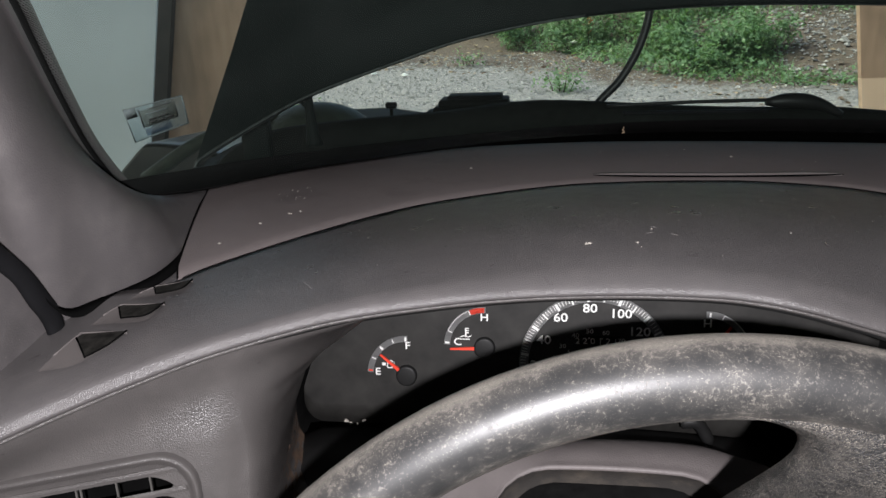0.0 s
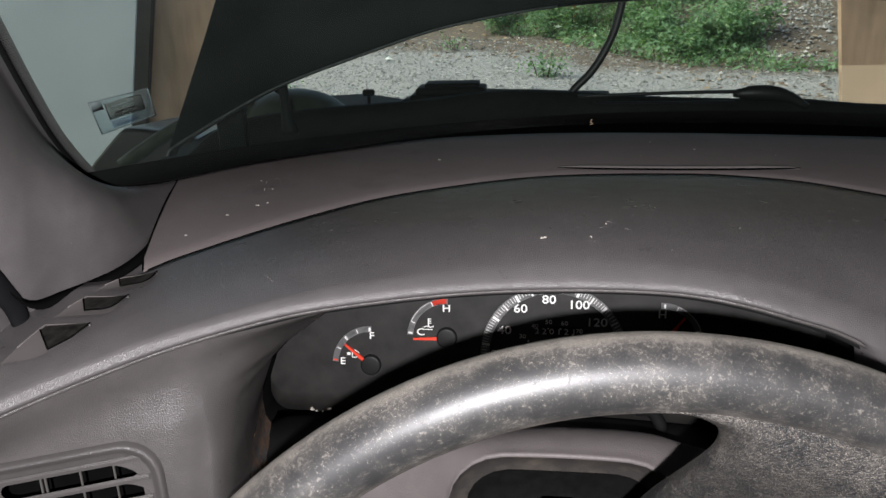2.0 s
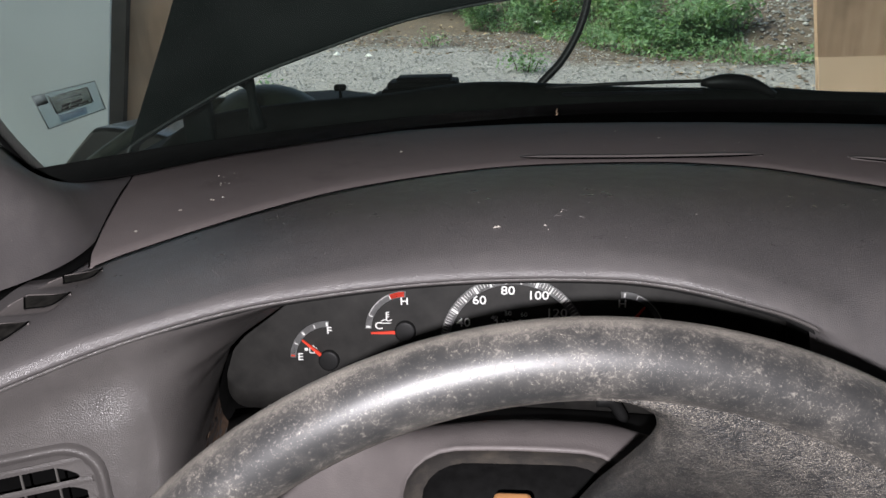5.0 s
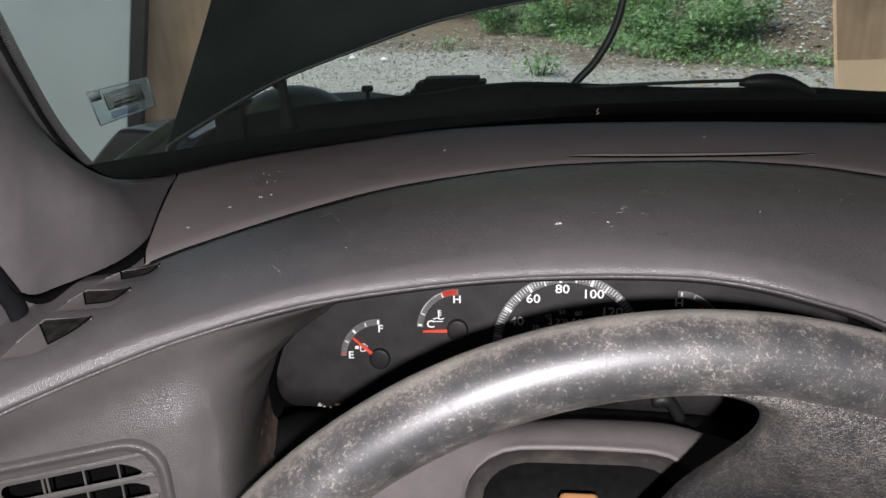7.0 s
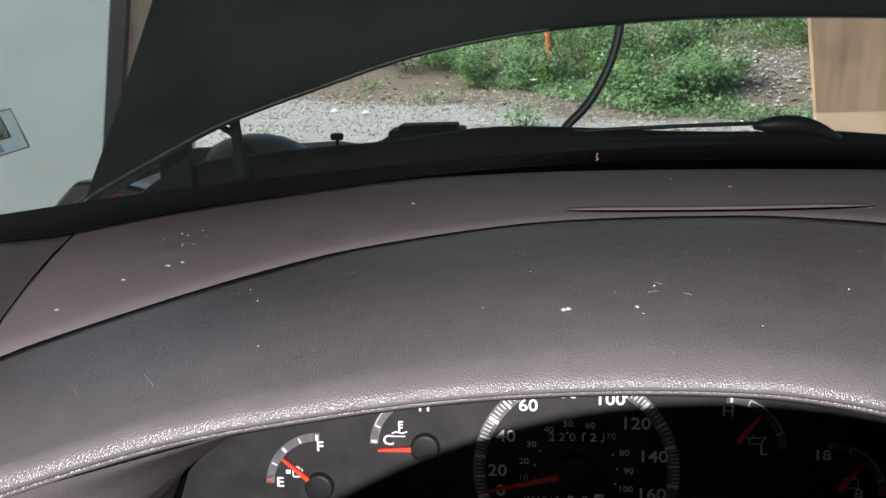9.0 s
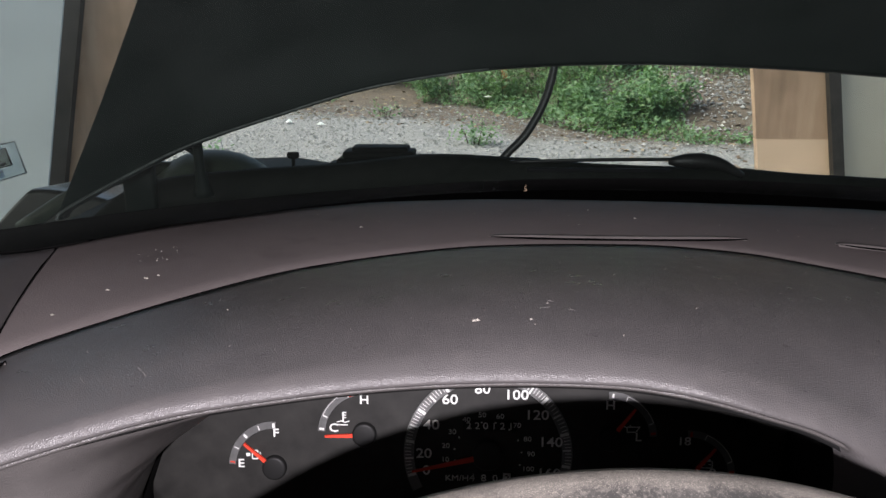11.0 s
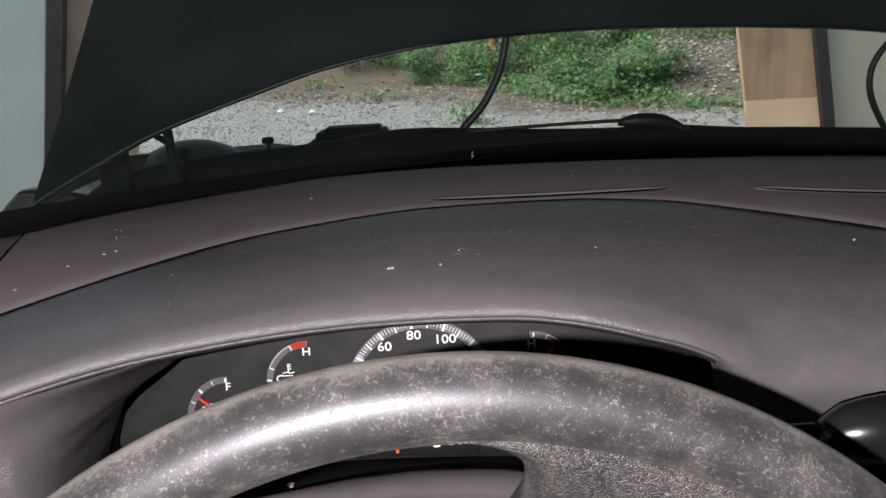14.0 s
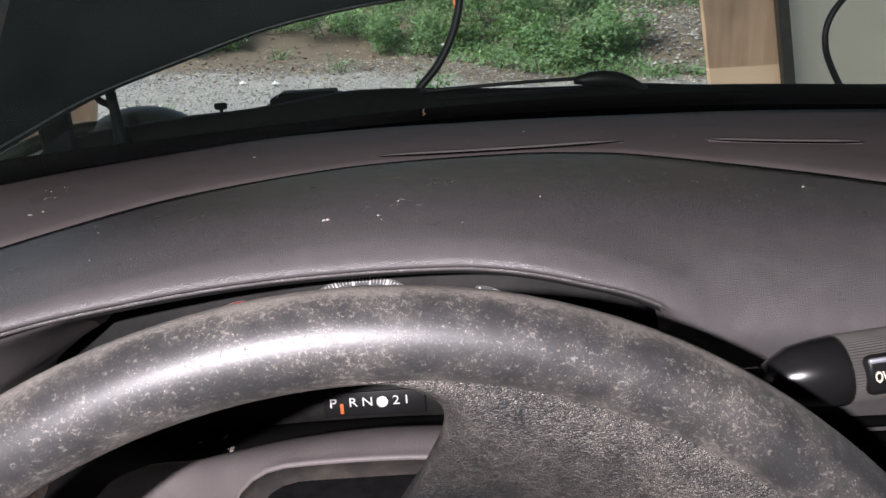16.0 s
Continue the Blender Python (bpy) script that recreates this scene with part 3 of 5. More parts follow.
symbol([(0, -1, 0, 3.4, 0.7), (0, 3.1, 1.5, 3.1, 0.5), (0, 1.9, 1.5, 1.9, 0.5), (0, 0.7, 1.5, 0.7, 0.5), (-3, -1.6, -1, -0.9, 0.5), (-1, -0.9, 1, -1.6, 0.5), (1, -1.6, 3, -0.9, 0.5), (-2.2, -2.8, 2.2, -2.8, 0.5)], 0.0085, 1.4230)
symbol([(-2, -1.2, 2, -1.2, 0.5), (-2, 1.2, 2, 1.2, 0.5), (-2, -1.2, -2, 1.2, 0.5), (2, -1.2, 4, 1.4, 0.5), (2, 1.2, 4, 1.4, 0.5), (-2, 0.8, -3.6, 1.6, 0.5), (-0.6, 1.2, -0.6, 2.2, 0.5)], 0.1765, 1.4195)
symbol([(-2.6, -1.6, 2.6, -1.6, 0.5), (-2.6, 1.6, 2.6, 1.6, 0.5), (-2.6, -1.6, -2.6, 1.6, 0.5), (2.6, -1.6, 2.6, 1.6, 0.5), (-1.8, 2.2, -0.6, 2.2, 0.8), (0.6, 2.2, 1.8, 2.2, 0.8), (-1.8, 0, -0.6, 0, 0.4), (0.7, 0, 1.9, 0, 0.4)], 0.2205, 1.3995)

part("ledge_clip", tube(spline([(0.1457, 0.425, 1.3798), (0.1554, 0.425, 1.3805), (0.1649, 0.425, 1.3659)], 10), [0.004, 0.0045, 0.005, 0.005, 0.005, 0.0045, 0.004, 0.004, 0.004, 0.003], 8), M_BLACK, cluster, "black bent clip on the ledge")

# gear display strip under the speedometer
dial.append(cluster)
gear_strip = part("gear_display", box((0.064, 0.002, 0.016), gp(0.096, 1.3715, 0.0012), 0.0008, Matrix.Rotation(-0.149, 4, "X")), M_BLACK, cluster)
dial.append(gear_strip)
for ch, x in (("P", 0.0700), ("R", 0.0825), ("N", 0.0915), ("2", 0.1095), ("1", 0.1160)):
    text_on(ch, x, 1.3728, 0.0082, out=0.0030)
part("drive_disc", grid([[gp(0.1008 + r * math.cos(t), 1.3725 + r * math.sin(t), 0.0031) for t in [2 * math.pi * k / 20 for k in range(20)]] for r in (0.0001, 0.0036)], closed=True), M_WHITE, cluster)
M_ORANGE = plain("orange_pointer", (0.85, 0.16, 0.04), 0.5)
part("gear_pointer", box((0.0022, 0.001, 0.0065), gp(0.0755, 1.3695, 0.0036), 0.0003, Matrix.Rotation(-0.149, 4, "X")), M_ORANGE, cluster, "small orange gear pointer")

# ---------- steering wheel ----------
W_C, W_TILT, W_R, W_YAW = Vector((0.120, 0.151, 1.359)), 0.28, 0.181, 0.09
W_U = Vector((math.cos(W_YAW), math.sin(W_YAW), 0))
W_V = Vector((-math.sin(W_YAW) * math.sin(W_TILT), math.cos(W_YAW) * math.sin(W_TILT), math.cos(W_TILT)))
W_N = W_U.cross(W_V)


def wp(u, v, w=0.0):
    """A place on the wheel: across, up, and out towards the driver."""
    return W_C + W_U * u + W_V * v + W_N * w


wheel = thing("steering_wheel", "worn black steering wheel caked with grey dust, turned slightly", "steering wheel")
rows = []
for i in range(144):
    a = 2 * math.pi * i / 144
    r = []
    for k in range(20):
        t = 2 * math.pi * k / 20
        rr = W_R + 0.0125 * math.cos(t)
        r.append(wp(rr * math.cos(a), rr * math.sin(a), 0.0140 * math.sin(t)))
    rows.append(r)
rows.append(rows[0])
bm = grid(rows, closed=True)
bmesh.ops.remove_doubles(bm, verts=bm.verts, dist=1e-6)
rim = part("rim", bm, M_GRIP, wheel, "thick polished black rim, dusty at its edges")

def set_wear(ob, fn):
    at = ob.data.attributes.new("wear", "FLOAT", "POINT")
    for i, v in enumerate(ob.data.vertices):
        d = v.co - W_C
        at.data[i].value = fn(d.dot(W_U), d.dot(W_V), d.dot(W_N))


def rim_wear(u, v, w):
    return 0.16 + 0.85 * smooth((0.0112 - w) / 0.0085) + 0.06 * smooth((u + 0.01) / 0.08)


set_wear(rim, rim_wear)


# pad outline in the wheel plane, from the upper corner of the gap round to the lower left
def pad_edge(n=80):
    pts = [(-0.010, 0.1690), (0.010, 0.1675), (0.0235, 0.1620), (0.0275, 0.1545), (0.0250, 0.1450), (0.018, 0.130), (0.004, 0.112), (-0.02, 0.090),
           (-0.055, 0.060), (-0.070, 0.02), (-0.066, -0.04), (-0.040, -0.085), (0.02, -0.10), (0.07, -0.105), (0.10, -0.13)]
    return spline([(x, y - 0.44 * dish(x, y), 0) for x, y in pts], n)


def dish(u, v):
    """How far the pad is sunk towards the column, away from the rim."""
    return 0.028 * smooth((0.166 - math.hypot(u, v)) / 0.055)


edge = pad_edge()
rim_arc = [Vector((0.179 * math.cos(radians(a)), 0.179 * math.sin(radians(a)), 0)) for a in [lerp(93, -52, k / 79) for k in range(80)]]


def pad_height(u, v):
    r = math.hypot(u, v)
    return 0.0075 - 0.036 * smooth((0.176 - r) / 0.088) + 0.018 * smooth((0.09 - r) / 0.08) - dish(u, v)


rows = []
for e, q in zip(edge, rim_arc):
    h = pad_height(e.x, e.y) - 0.008
    r = [wp(e.x + 0.001, e.y, h - 0.014), wp(e.x - 0.0005, e.y, h - 0.009), wp(e.x - 0.0005, e.y, h - 0.005)]
    for k in range(0, 13):
        t = k / 12
        p = e.lerp(q, t)
        d = smooth(t * 7)
        r.append(wp(p.x, p.y, lerp(h, pad_height(p.x, p.y), d)))
    rows.append(r)
pad = part("airbag_pad", grid(rows), M_AIRBAG, wheel, "broad dusty pad with leather-like grain")
set_wear(pad, lambda u, v, w: 0.22 + 0.45 * smooth((math.hypot(u, v) - 0.105) / 0.05))
for a in (215, 262):
    c, s = math.cos(radians(a)), math.sin(radians(a))
    part("spoke", tube([wp(0.04 * c, 0.04 * s, -0.02), wp(0.11 * c, 0.11 * s, -0.018), wp(0.176 * c, 0.176 * s, -0.004)], [0.020, 0.016, 0.011], 12), M_AIRBAG, wheel)

# ---------- steering column ----------
column = thing("steering_column", "mauve-grey steering column shroud with a recessed black top pocket", "column")


def arch(x0, x1, ztop, low, r, y, n=37):
    """An upright rounded arch from the lower left, over the top, to the lower right."""
    pts = [(x0, low)] + [(x0 + r - r * math.cos(a), ztop - r + r * math.sin(a)) for a in [radians(15 * k) for k in range(7)]]
    pts += [(x1 - r + r * math.sin(a), ztop - r + r * math.cos(a)) for a in [radians(15 * k) for k in range(7)]] + [(x1, low)]
    d = [0.0]
    for a, b in zip(pts, pts[1:]):
        d.append(d[-1] + math.hypot(b[0] - a[0], b[1] - a[1]))
    return [Vector((interp(d[-1] * k / (n - 1), d, [p[0] for p in pts]), y, interp(d[-1] * k / (n - 1), d, [p[1] for p in pts]))) for k in range(n)]


edge_rim = arch(0.0350, 0.1600, 1.4105, 1.31, 0.030, 0.329)
edge_rim = [p + Vector((0, 0, -0.003 * ((p.x - 0.097) / 0.06) ** 2)) for p in edge_rim]
crest = spline([(-0.070, 0.330, 1.300), (-0.055, 0.345, 1.345), (-0.040, 0.356, 1.380), (-0.018, 0.361, 1.3915), (0.007, 0.361, 1.393), (0.029, 0.361, 1.397), (0.060, 0.361, 1.4025), (0.095, 0.361, 1.4055),
                (0.129, 0.361, 1.4055), (0.149, 0.361, 1.4035), (0.166, 0.361, 1.398), (0.184, 0.359, 1.393), (0.205, 0.352, 1.380), (0.220, 0.342, 1.345), (0.228, 0.330, 1.300)], 37)
rows = []
for a, b in zip(edge_rim, crest):
    r = [a + Vector((0, 0.0004, -0.0022)), a + Vector((0, -0.0008, -0.0006)), a + Vector((0, 0.0004, 0.0006))]
    r += [a.lerp(b, t) + Vector((0, 0, 0.0028 * math.sin(math.pi * t))) for t in (0.06, 0.2, 0.4, 0.6, 0.8, 1.0)]
    r += [b + Vector((0, 0.008, -0.004)), b + Vector((0, 0.020, -0.016)), b + Vector((0, 0.032, -0.07))]
    rows.append(r)
part("shroud", grid(rows), M_SHROUD, column, "rounded mauve-grey plastic shroud")
M_GRIME = vinyl("grimy_plastic", (0.050, 0.046, 0.043), 0.7, 900, 0.0002, 0.55, (0.17, 0.145, 0.115), spec=0.15)
inner_rim = arch(0.0435, 0.1500, 1.3925, 1.30, 0.026, 0.340)
part("shroud_lip", grid([[a + Vector((0, 0.0004, -0.0020)), a.lerp(b, 0.3) + Vector((0, 0.002, 0)), a.lerp(b, 0.75) + Vector((0, 0.001, 0)), b] for a, b in zip(edge_rim, inner_rim)]), M_GRIME, column, "grimy bevelled edge of the pocket")
M_POCKET = plain("pocket_black", (0.006, 0.006, 0.006), 0.6, var=0.3, scale=200, spec=0.10)
part("pocket", grid([inner_rim, [p + Vector((0, 0.002, -0.010)) for p in inner_rim], [p + Vector((0, 0.002, -0.045)) for p in inner_rim], [p + Vector((0, -0.14, -0.075)) for p in inner_rim]]), M_POCKET, column, "black recessed top")
M_TAN = plain("tan_button", (0.55, 0.27, 0.11), 0.45, var=0.08)
part("hazard_button", box((0.020, 0.014, 0.014), (0.094, 0.313, 1.384), 0.003), M_TAN, column, "worn orange hazard button")

# ---------- gear lever ----------
lever = thing("gear_lever", "black column gear lever with a ribbed grip and lettered button plate", "gear lever")
M_GLOSS = plain("gloss_black", (0.010, 0.010, 0.010), 0.22)
L0, L1 = Vector((0.311, 0.314, 1.4497)), Vector((0.48, 0.310, 1.4700))
LD = (L1 - L0).normalized()
LUP = Vector((0, 0.25, 0.97))
LUP = (LUP - LD * LUP.dot(LD)).normalized()
LOUT = LD.cross(LUP).normalized()
part("stalk", tube([(0.20, 0.34, 1.415), (0.245, 0.330, 1.437), (0.270, 0.318, 1.4450), (0.288, 0.315, 1.4472)], [0.008, 0.0062, 0.0055, 0.0056], 16), M_GLOSS, lever)
part("collar", tube([L0 - LD * 0.034, L0 - LD * 0.028, L0 - LD * 0.020, L0 - LD * 0.010, L0 - LD * 0.002, L0], [0.0058, 0.0092, 0.0132, 0.0147, 0.0152, 0.0148], 28), M_GLOSS, lever, "glossy tapered collar")
M_GREY = plain("lever_grey", (0.070, 0.066, 0.061), 0.5, bump_d=0.0002)
rows = []
for s in (0.0, 0.0005, 0.05, 0.10, 0.15):
    rr = []
    for k in range(144):
        a = 2 * math.pi * k / 144
        ra = (0.0149 if s else 0.0140) - (0.00042 if k % 2 else 0.0)
        rr.append(L0 + LD * s + LUP * (ra * math.cos(a)) + LOUT * (ra * math.sin(a)))
    rows.append(rr)
part("grip", grid(rows, closed=True), M_GREY, lever, "grey grip with fine lengthwise ribs", smooth=False)
sgn = 1 if (-LOUT).y < 0 else -1
LN = -LOUT * sgn
LM = Matrix((LD, LUP, LN)).transposed().to_4x4()
part("button_plate", box((0.075, 0.017, 0.006), L0 + LD * 0.0415 + LN * 0.0137, 0.0028, LM), M_GLOSS, lever, "glossy oval plate")
M_SILVER = plain("silver_edge", (0.45, 0.46, 0.50), 0.35, 0.6)
part("plate_edge", box((0.073, 0.0022, 0.002), L0 + LD * 0.0415 + LN * 0.0168 + LUP * 0.0066, 0.0008, LM), M_SILVER, lever)
M_IVORY = plain("ivory_letters", (0.66, 0.60, 0.48), 0.5, var=0.06)


def label_on(word, size, m, mat, parent, name="lettering", bold=0.0):
    cu = bpy.data.curves.new(name, "FONT")
    cu.body, cu.size, cu.align_y = word, size, "CENTER"
    cu.extrude, cu.offset, cu.resolution_u = 0.0002, bold, 3
    tmp = bpy.data.objects.new(name, cu)
    scene.collection.objects.link(tmp)
    me = bpy.data.meshes.new_from_object(tmp.evaluated_get(bpy.context.evaluated_depsgraph_get()))
    bpy.data.objects.remove(tmp)
    me.transform(m)
    ob = new(name, me)
    ob.parent = parent
    me.materials.clear()
    return finish(ob, mat, False)


label_on("OVERDRIVE  O/D", 0.0041, Matrix.Translation(L0 + LD * 0.0068 + LN * 0.0171 - LUP * 0.0005) @ LM @ Matrix.Diagonal((0.92, 1.55, 1, 1)), M_IVORY, lever, bold=0.0001)

# ---------- side air vent ----------
vent = thing("air_vent", "grey plastic air vent with horizontal slots in a rounded frame", "air vent")
rows = [[vp(x * (1 if x > 0 else 1.62) + 0.0045, z, o) for x, z in rounded(0.0480 - d, 0.037 - d, 0.020 - d * 0.5)] for d, o in ((-0.0022, -0.0080), (-0.0014, -0.0045), (-0.0006, -0.0018), (0.0004, -0.0006), (0.0014, -0.0008), (0.0032, -0.0028), (0.0050, -0.0042), (0.0100, -0.0047))]
part("frame", grid(rows, closed=True), M_BEZEL, vent, "raised rounded frame")


def vent_front():
    """The front plate with long rounded slots cut through, as strips between the slots."""
    bms = []
    hs = [0.0226, 0.0110, -0.0006, -0.0122]
    sl = 0.0042
    bounds = [0.030] + [v for h in hs for v in (h + sl, h - sl)] + [-0.030]
    for i in range(0, len(bounds), 2):
        top, bot = bounds[i], bounds[i + 1]
        wt = 0.0400 - (0.006 if abs(top) > 0.027 else 0)
        wb = 0.0400 - (0.006 if abs(bot) > 0.027 else 0)
        rows = []
        for z, w in ((top, wt), ((top + bot) / 2, (wt + wb) / 2), (bot, wb)):
            bulge = 0.0002 if z == (top + bot) / 2 else 0.0
            rows.append([vp(lerp(-w - 0.028, w + 0.0065, k / 8), z, -0.004 + bulge) for k in range(9)])
        bms.append(grid(rows, -0.0008))
    for h in hs:
        for s in (-1, 1):
            rows = []
            for k in range(9):
                z = lerp(-sl, sl, k / 8)
                inset = ((0.0335 if h > 0.02 else 0.0388) if s > 0 else 0.0215) + math.sqrt(max(0, sl * sl - z * z)) - (0.006 * z / sl if s > 0 else 0)
                rows.append([vp(s * inset, h + z, -0.0038), vp(0.0475 if s > 0 else -0.0695, h + z, -0.0038)])
            bms.append(grid(rows, -0.0008))
    return join(*bms)


part("front_plate", vent_front(), M_BEZEL, vent, smooth=False)
for x in (-0.0085, -0.0062, 0.0112, 0.0280):
    part("vane", grid([[vp(x, -0.028, -0.009), vp(x, 0.028, -0.009)], [vp(x + 0.0008, -0.028, -0.009), vp(x + 0.0008, 0.028, -0.009)], [vp(x + 0.0008, -0.028, -0.0105), vp(x + 0.0008, 0.028, -0.0105)]]), M_GREY, vent)
part("duct", grid([[vp(x, z, o) for x, z in rounded(0.0430, 0.031, 0.012)] for o in (-0.006, -0.045)] + [[vp(0, 0, -0.045)] * 28], closed=True), M_SEAM, vent)

M_VOID = plain("dusty_opening", (0.020, 0.019, 0.017), 0.9, var=0.7, scale=160, spec=0.1)
part("divider_groove", grid([[vp(-0.0395, z, -0.0034), vp(-0.0383, z, -0.0034)] for z in (-0.029, 0.0, 0.027)]), M_SEAM, vent)
wheel_rows = []
for k in range(40):
    a = 2 * math.pi * k / 40
    ra = 0.0105 + (0.0006 if k % 2 else 0)
    wheel_rows.append([vp(x, -0.010 + ra * math.cos(a) * q, -0.010 + ra * math.sin(a) * q) for x, q in ((-0.0535, 0.1), (-0.0535, 0.96), (-0.0525, 1.0), (-0.0465, 1.0), (-0.0455, 0.96), (-0.0455, 0.1))])
wheel_rows.append(wheel_rows[0])
part("thumbwheel", grid(wheel_rows), M_BLACK, vent, "ribbed black thumbwheel", smooth=False)
# ---------- demister outlets on the dash end ----------
pad_tree = BVHTree.FromPolygons([v.co for v in hood_pad.data.vertices], [p.vertices[:] for p in hood_pad.data.polygons])


def on_pad(p, up):
    """The point of the pad's top under p, a little raised."""
    place = pad_tree.ray_cast(Vector((p.x, p.y, 2.0)), Vector((0, 0, -1)))[0]
    return Vector((p.x, p.y, (place.z if place else 1.4790) + up))


# tip, far flank, far corner and far tip; near flank, near corner, near side; how far the opening reaches to the near side
for L, S, T, R, N, B, F, reach in (((-0.1900, 0.3030), (-0.1888, 0.3205), (-0.1865, 0.3372), (-0.1560, 0.3318), (-0.1727, 0.3053), (-0.1657, 0.3115), (-0.1595, 0.3196), 0.97),
                                   ((-0.1850, 0.3445), (-0.1833, 0.3585), (-0.1795, 0.3684), (-0.1490, 0.3608), (-0.1740, 0.3440), (-0.1625, 0.3425), (-0.1500, 0.3430), 0.80),
                                   ((-0.1790, 0.3740), (-0.1752, 0.3850), (-0.1700, 0.3925), (-0.1480, 0.3940), (-0.1700, 0.3755), (-0.1590, 0.3750), (-0.1460, 0.3775), 0.86)):
    outlet = thing("demister_outlet", "scooped demister outlet with a dark opening in the dash", "air outlet", "demister outlets")
    vL, vS, vT, vR, vN, vB, vF = [Vector((*p, 0)) for p in (L, S, T, R, N, B, F)]
    far = spline([vL, vS, vT], 9)[:-1] + spline([vT, vT.lerp(vR, 0.5) + (vT - vB) * 0.03, vR], 9)
    near = spline([vL, vN, vB], 9)[:-1] + spline([vB, vF, vR], 9)
    rows = [[on_pad(a.lerp(b, k / 6), 0.0010 - 0.0006 * math.sin(math.pi * k / 6) * min(1, i / 6)) for k in range(7)] for i, (a, b) in enumerate(zip(far, near))]
    part("scoop", grid(rows), M_RIM, outlet, "smooth scoop, its lit look put into a paler colour")
    # Dark sheet laid over the scoop; the hole's shade is its colour.
    rows = [[on_pad(a.lerp(b, lerp(0.12, reach, k / 4)), 0.0016) for k in range(5)] for a, b in zip(far[7:], near[7:])]
    part("opening", grid(rows), M_VOID, outlet)
    part("inner_edge", tube([r[k] + Vector((0, 0, 0.0002)) for r, k in [(rows[0], k) for k in range(5)] + [(r, 4) for r in rows[1:]]], 0.0005, 6), M_SEAM, outlet)
    part("rim", tube([on_pad(p, 0.0006) for p in far[3:]], 0.0008, 6), M_RIM, outlet)

# ---------- windscreen and pillar ----------
rows = []
for i in range(61):
    x = lerp(-0.27, 0.80, i / 60)
    rows.append([glass_at(x, z) for z in [base_z(x) - 0.02 + 0.55 * k / 10 for k in range(11)]])
screen = part("window_windscreen", grid(rows, 0.004), M_GLASS)
screen.visible_shadow = False
tagged(screen, "dusty tinted windscreen glass", "windscreen", kind="structure")

# black ceramic border along the foot and the pillar
M_FRIT = plain("black_border", (0.006, 0.006, 0.006), 0.7, spec=0.05)
rows = []
for i in range(61):
    x = lerp(-0.262, 0.80, i / 60)
    w = interp(x, [-0.275, -0.2, -0.1, 0.0, 0.3, 1.1], [0.030, 0.027, 0.021, 0.018, 0.022, 0.022])
    rows.append([glass_at(x, base_z(x) + dz) + Vector((0, -0.006, 0)) for dz in (-0.05, 0.0, w)])
frit = part("trim_screen_border", grid(rows, 0.001), M_FRIT)
tagged(frit, "black ceramic border at the foot of the windscreen", "windscreen border", kind="structure")

FOOT = [(-0.226, 0.606, 1.488), (-0.214, 0.565, 1.484), (-0.203, 0.523, 1.481), (-0.192, 0.478, 1.480), (-0.183, 0.440, 1.480), (-0.185, 0.408, 1.479), (-0.200, 0.376, 1.478), (-0.207, 0.354, 1.482), (-0.213, 0.338, 1.508), (-0.220, 0.328, 1.540), (-0.240, 0.31, 1.59), (-0.30, 0.26, 1.70)]
GEDGE = [(-0.226, 1.487), (-0.2403, 1.4905), (-0.2520, 1.4985), (-0.2550, 1.5065), (-0.2530, 1.5185), (-0.2437, 1.552), (-0.2296, 1.5906), (-0.2157, 1.6252), (-0.2073, 1.6456), (-0.190, 1.69), (-0.150, 1.79)]
foot_c = spline(FOOT, 60)
edge_c = spline([glass_at(x, z) + Vector((0.002, -0.006, 0)) for x, z in GEDGE], 60)
pillar = thing("pillar_trim", "grey moulded plastic windscreen pillar trim with a rounded foot", "pillar trim", kind="structure")
rows = []
for i, (a, b) in enumerate(zip(foot_c, edge_c)):
    s = i / 59
    r = [a + Vector((-0.004, 0.004, -0.02)), a]
    for k in range(1, 12):
        t = k / 12
        bulge = 0.055 * math.sin(math.pi * t) * smooth(s * 2.2) + 0.010 * math.sin(math.pi * t) * smooth(s * 8)
        r.append(a.lerp(b, t) + Vector((0.35, -0.55, 0.45)) * bulge)
    r += [b, b + Vector((0.004, 0.012, 0.004))]
    rows.append(r)
part("pillar_cover", grid(rows), M_PILLAR, pillar)
rows = [[p + Vector((-0.002, 0.006, 0)), p + Vector((0.001, 0.003, 0.001)), p + Vector((0.0035 + 0.018 * smooth(1 - k / 16), 0.004, 0.0015 + 0.004 * smooth(1 - k / 16)))] for k, p in enumerate(edge_c)]
part("dotted_edge", grid(rows, 0.001), M_FRIT, pillar, "black dotted glass edge")
dots = bmesh.new()
for i, p in enumerate(spline([tuple(q) for q in edge_c[15:]], 180)):
    d = Vector((0.62, 0.35, 0.15))
    for k in range(5):
        c = p + d * (0.0052 + 0.0020 * (k + 0.5 * (i % 2))) + Vector((0.0, -0.001, 0))
        ra = 0.00100 - 0.00014 * k
        dots.faces.new([dots.verts.new(c + Vector((0.8 * ra * math.cos(a), -0.75 * ra * math.sin(a), 0.6 * ra * math.sin(a)))) for a in [math.pi * j / 3 for j in range(6)]])
part("dot_pattern", dots, M_FRIT, pillar, "fading black dots on the glass edge", smooth=False)
rows = [[p + Vector((0.0, 0.0, -0.0005)), p + Vector((0.006, -0.004, -0.003)) * (0.72 + 0.40 * smooth((k - 8) / 12))] for k, p in enumerate(foot_c[:46])]
part("foot_gap", grid(rows, 0.001), M_SEAM, pillar, "dark gap where the pillar meets the dash")

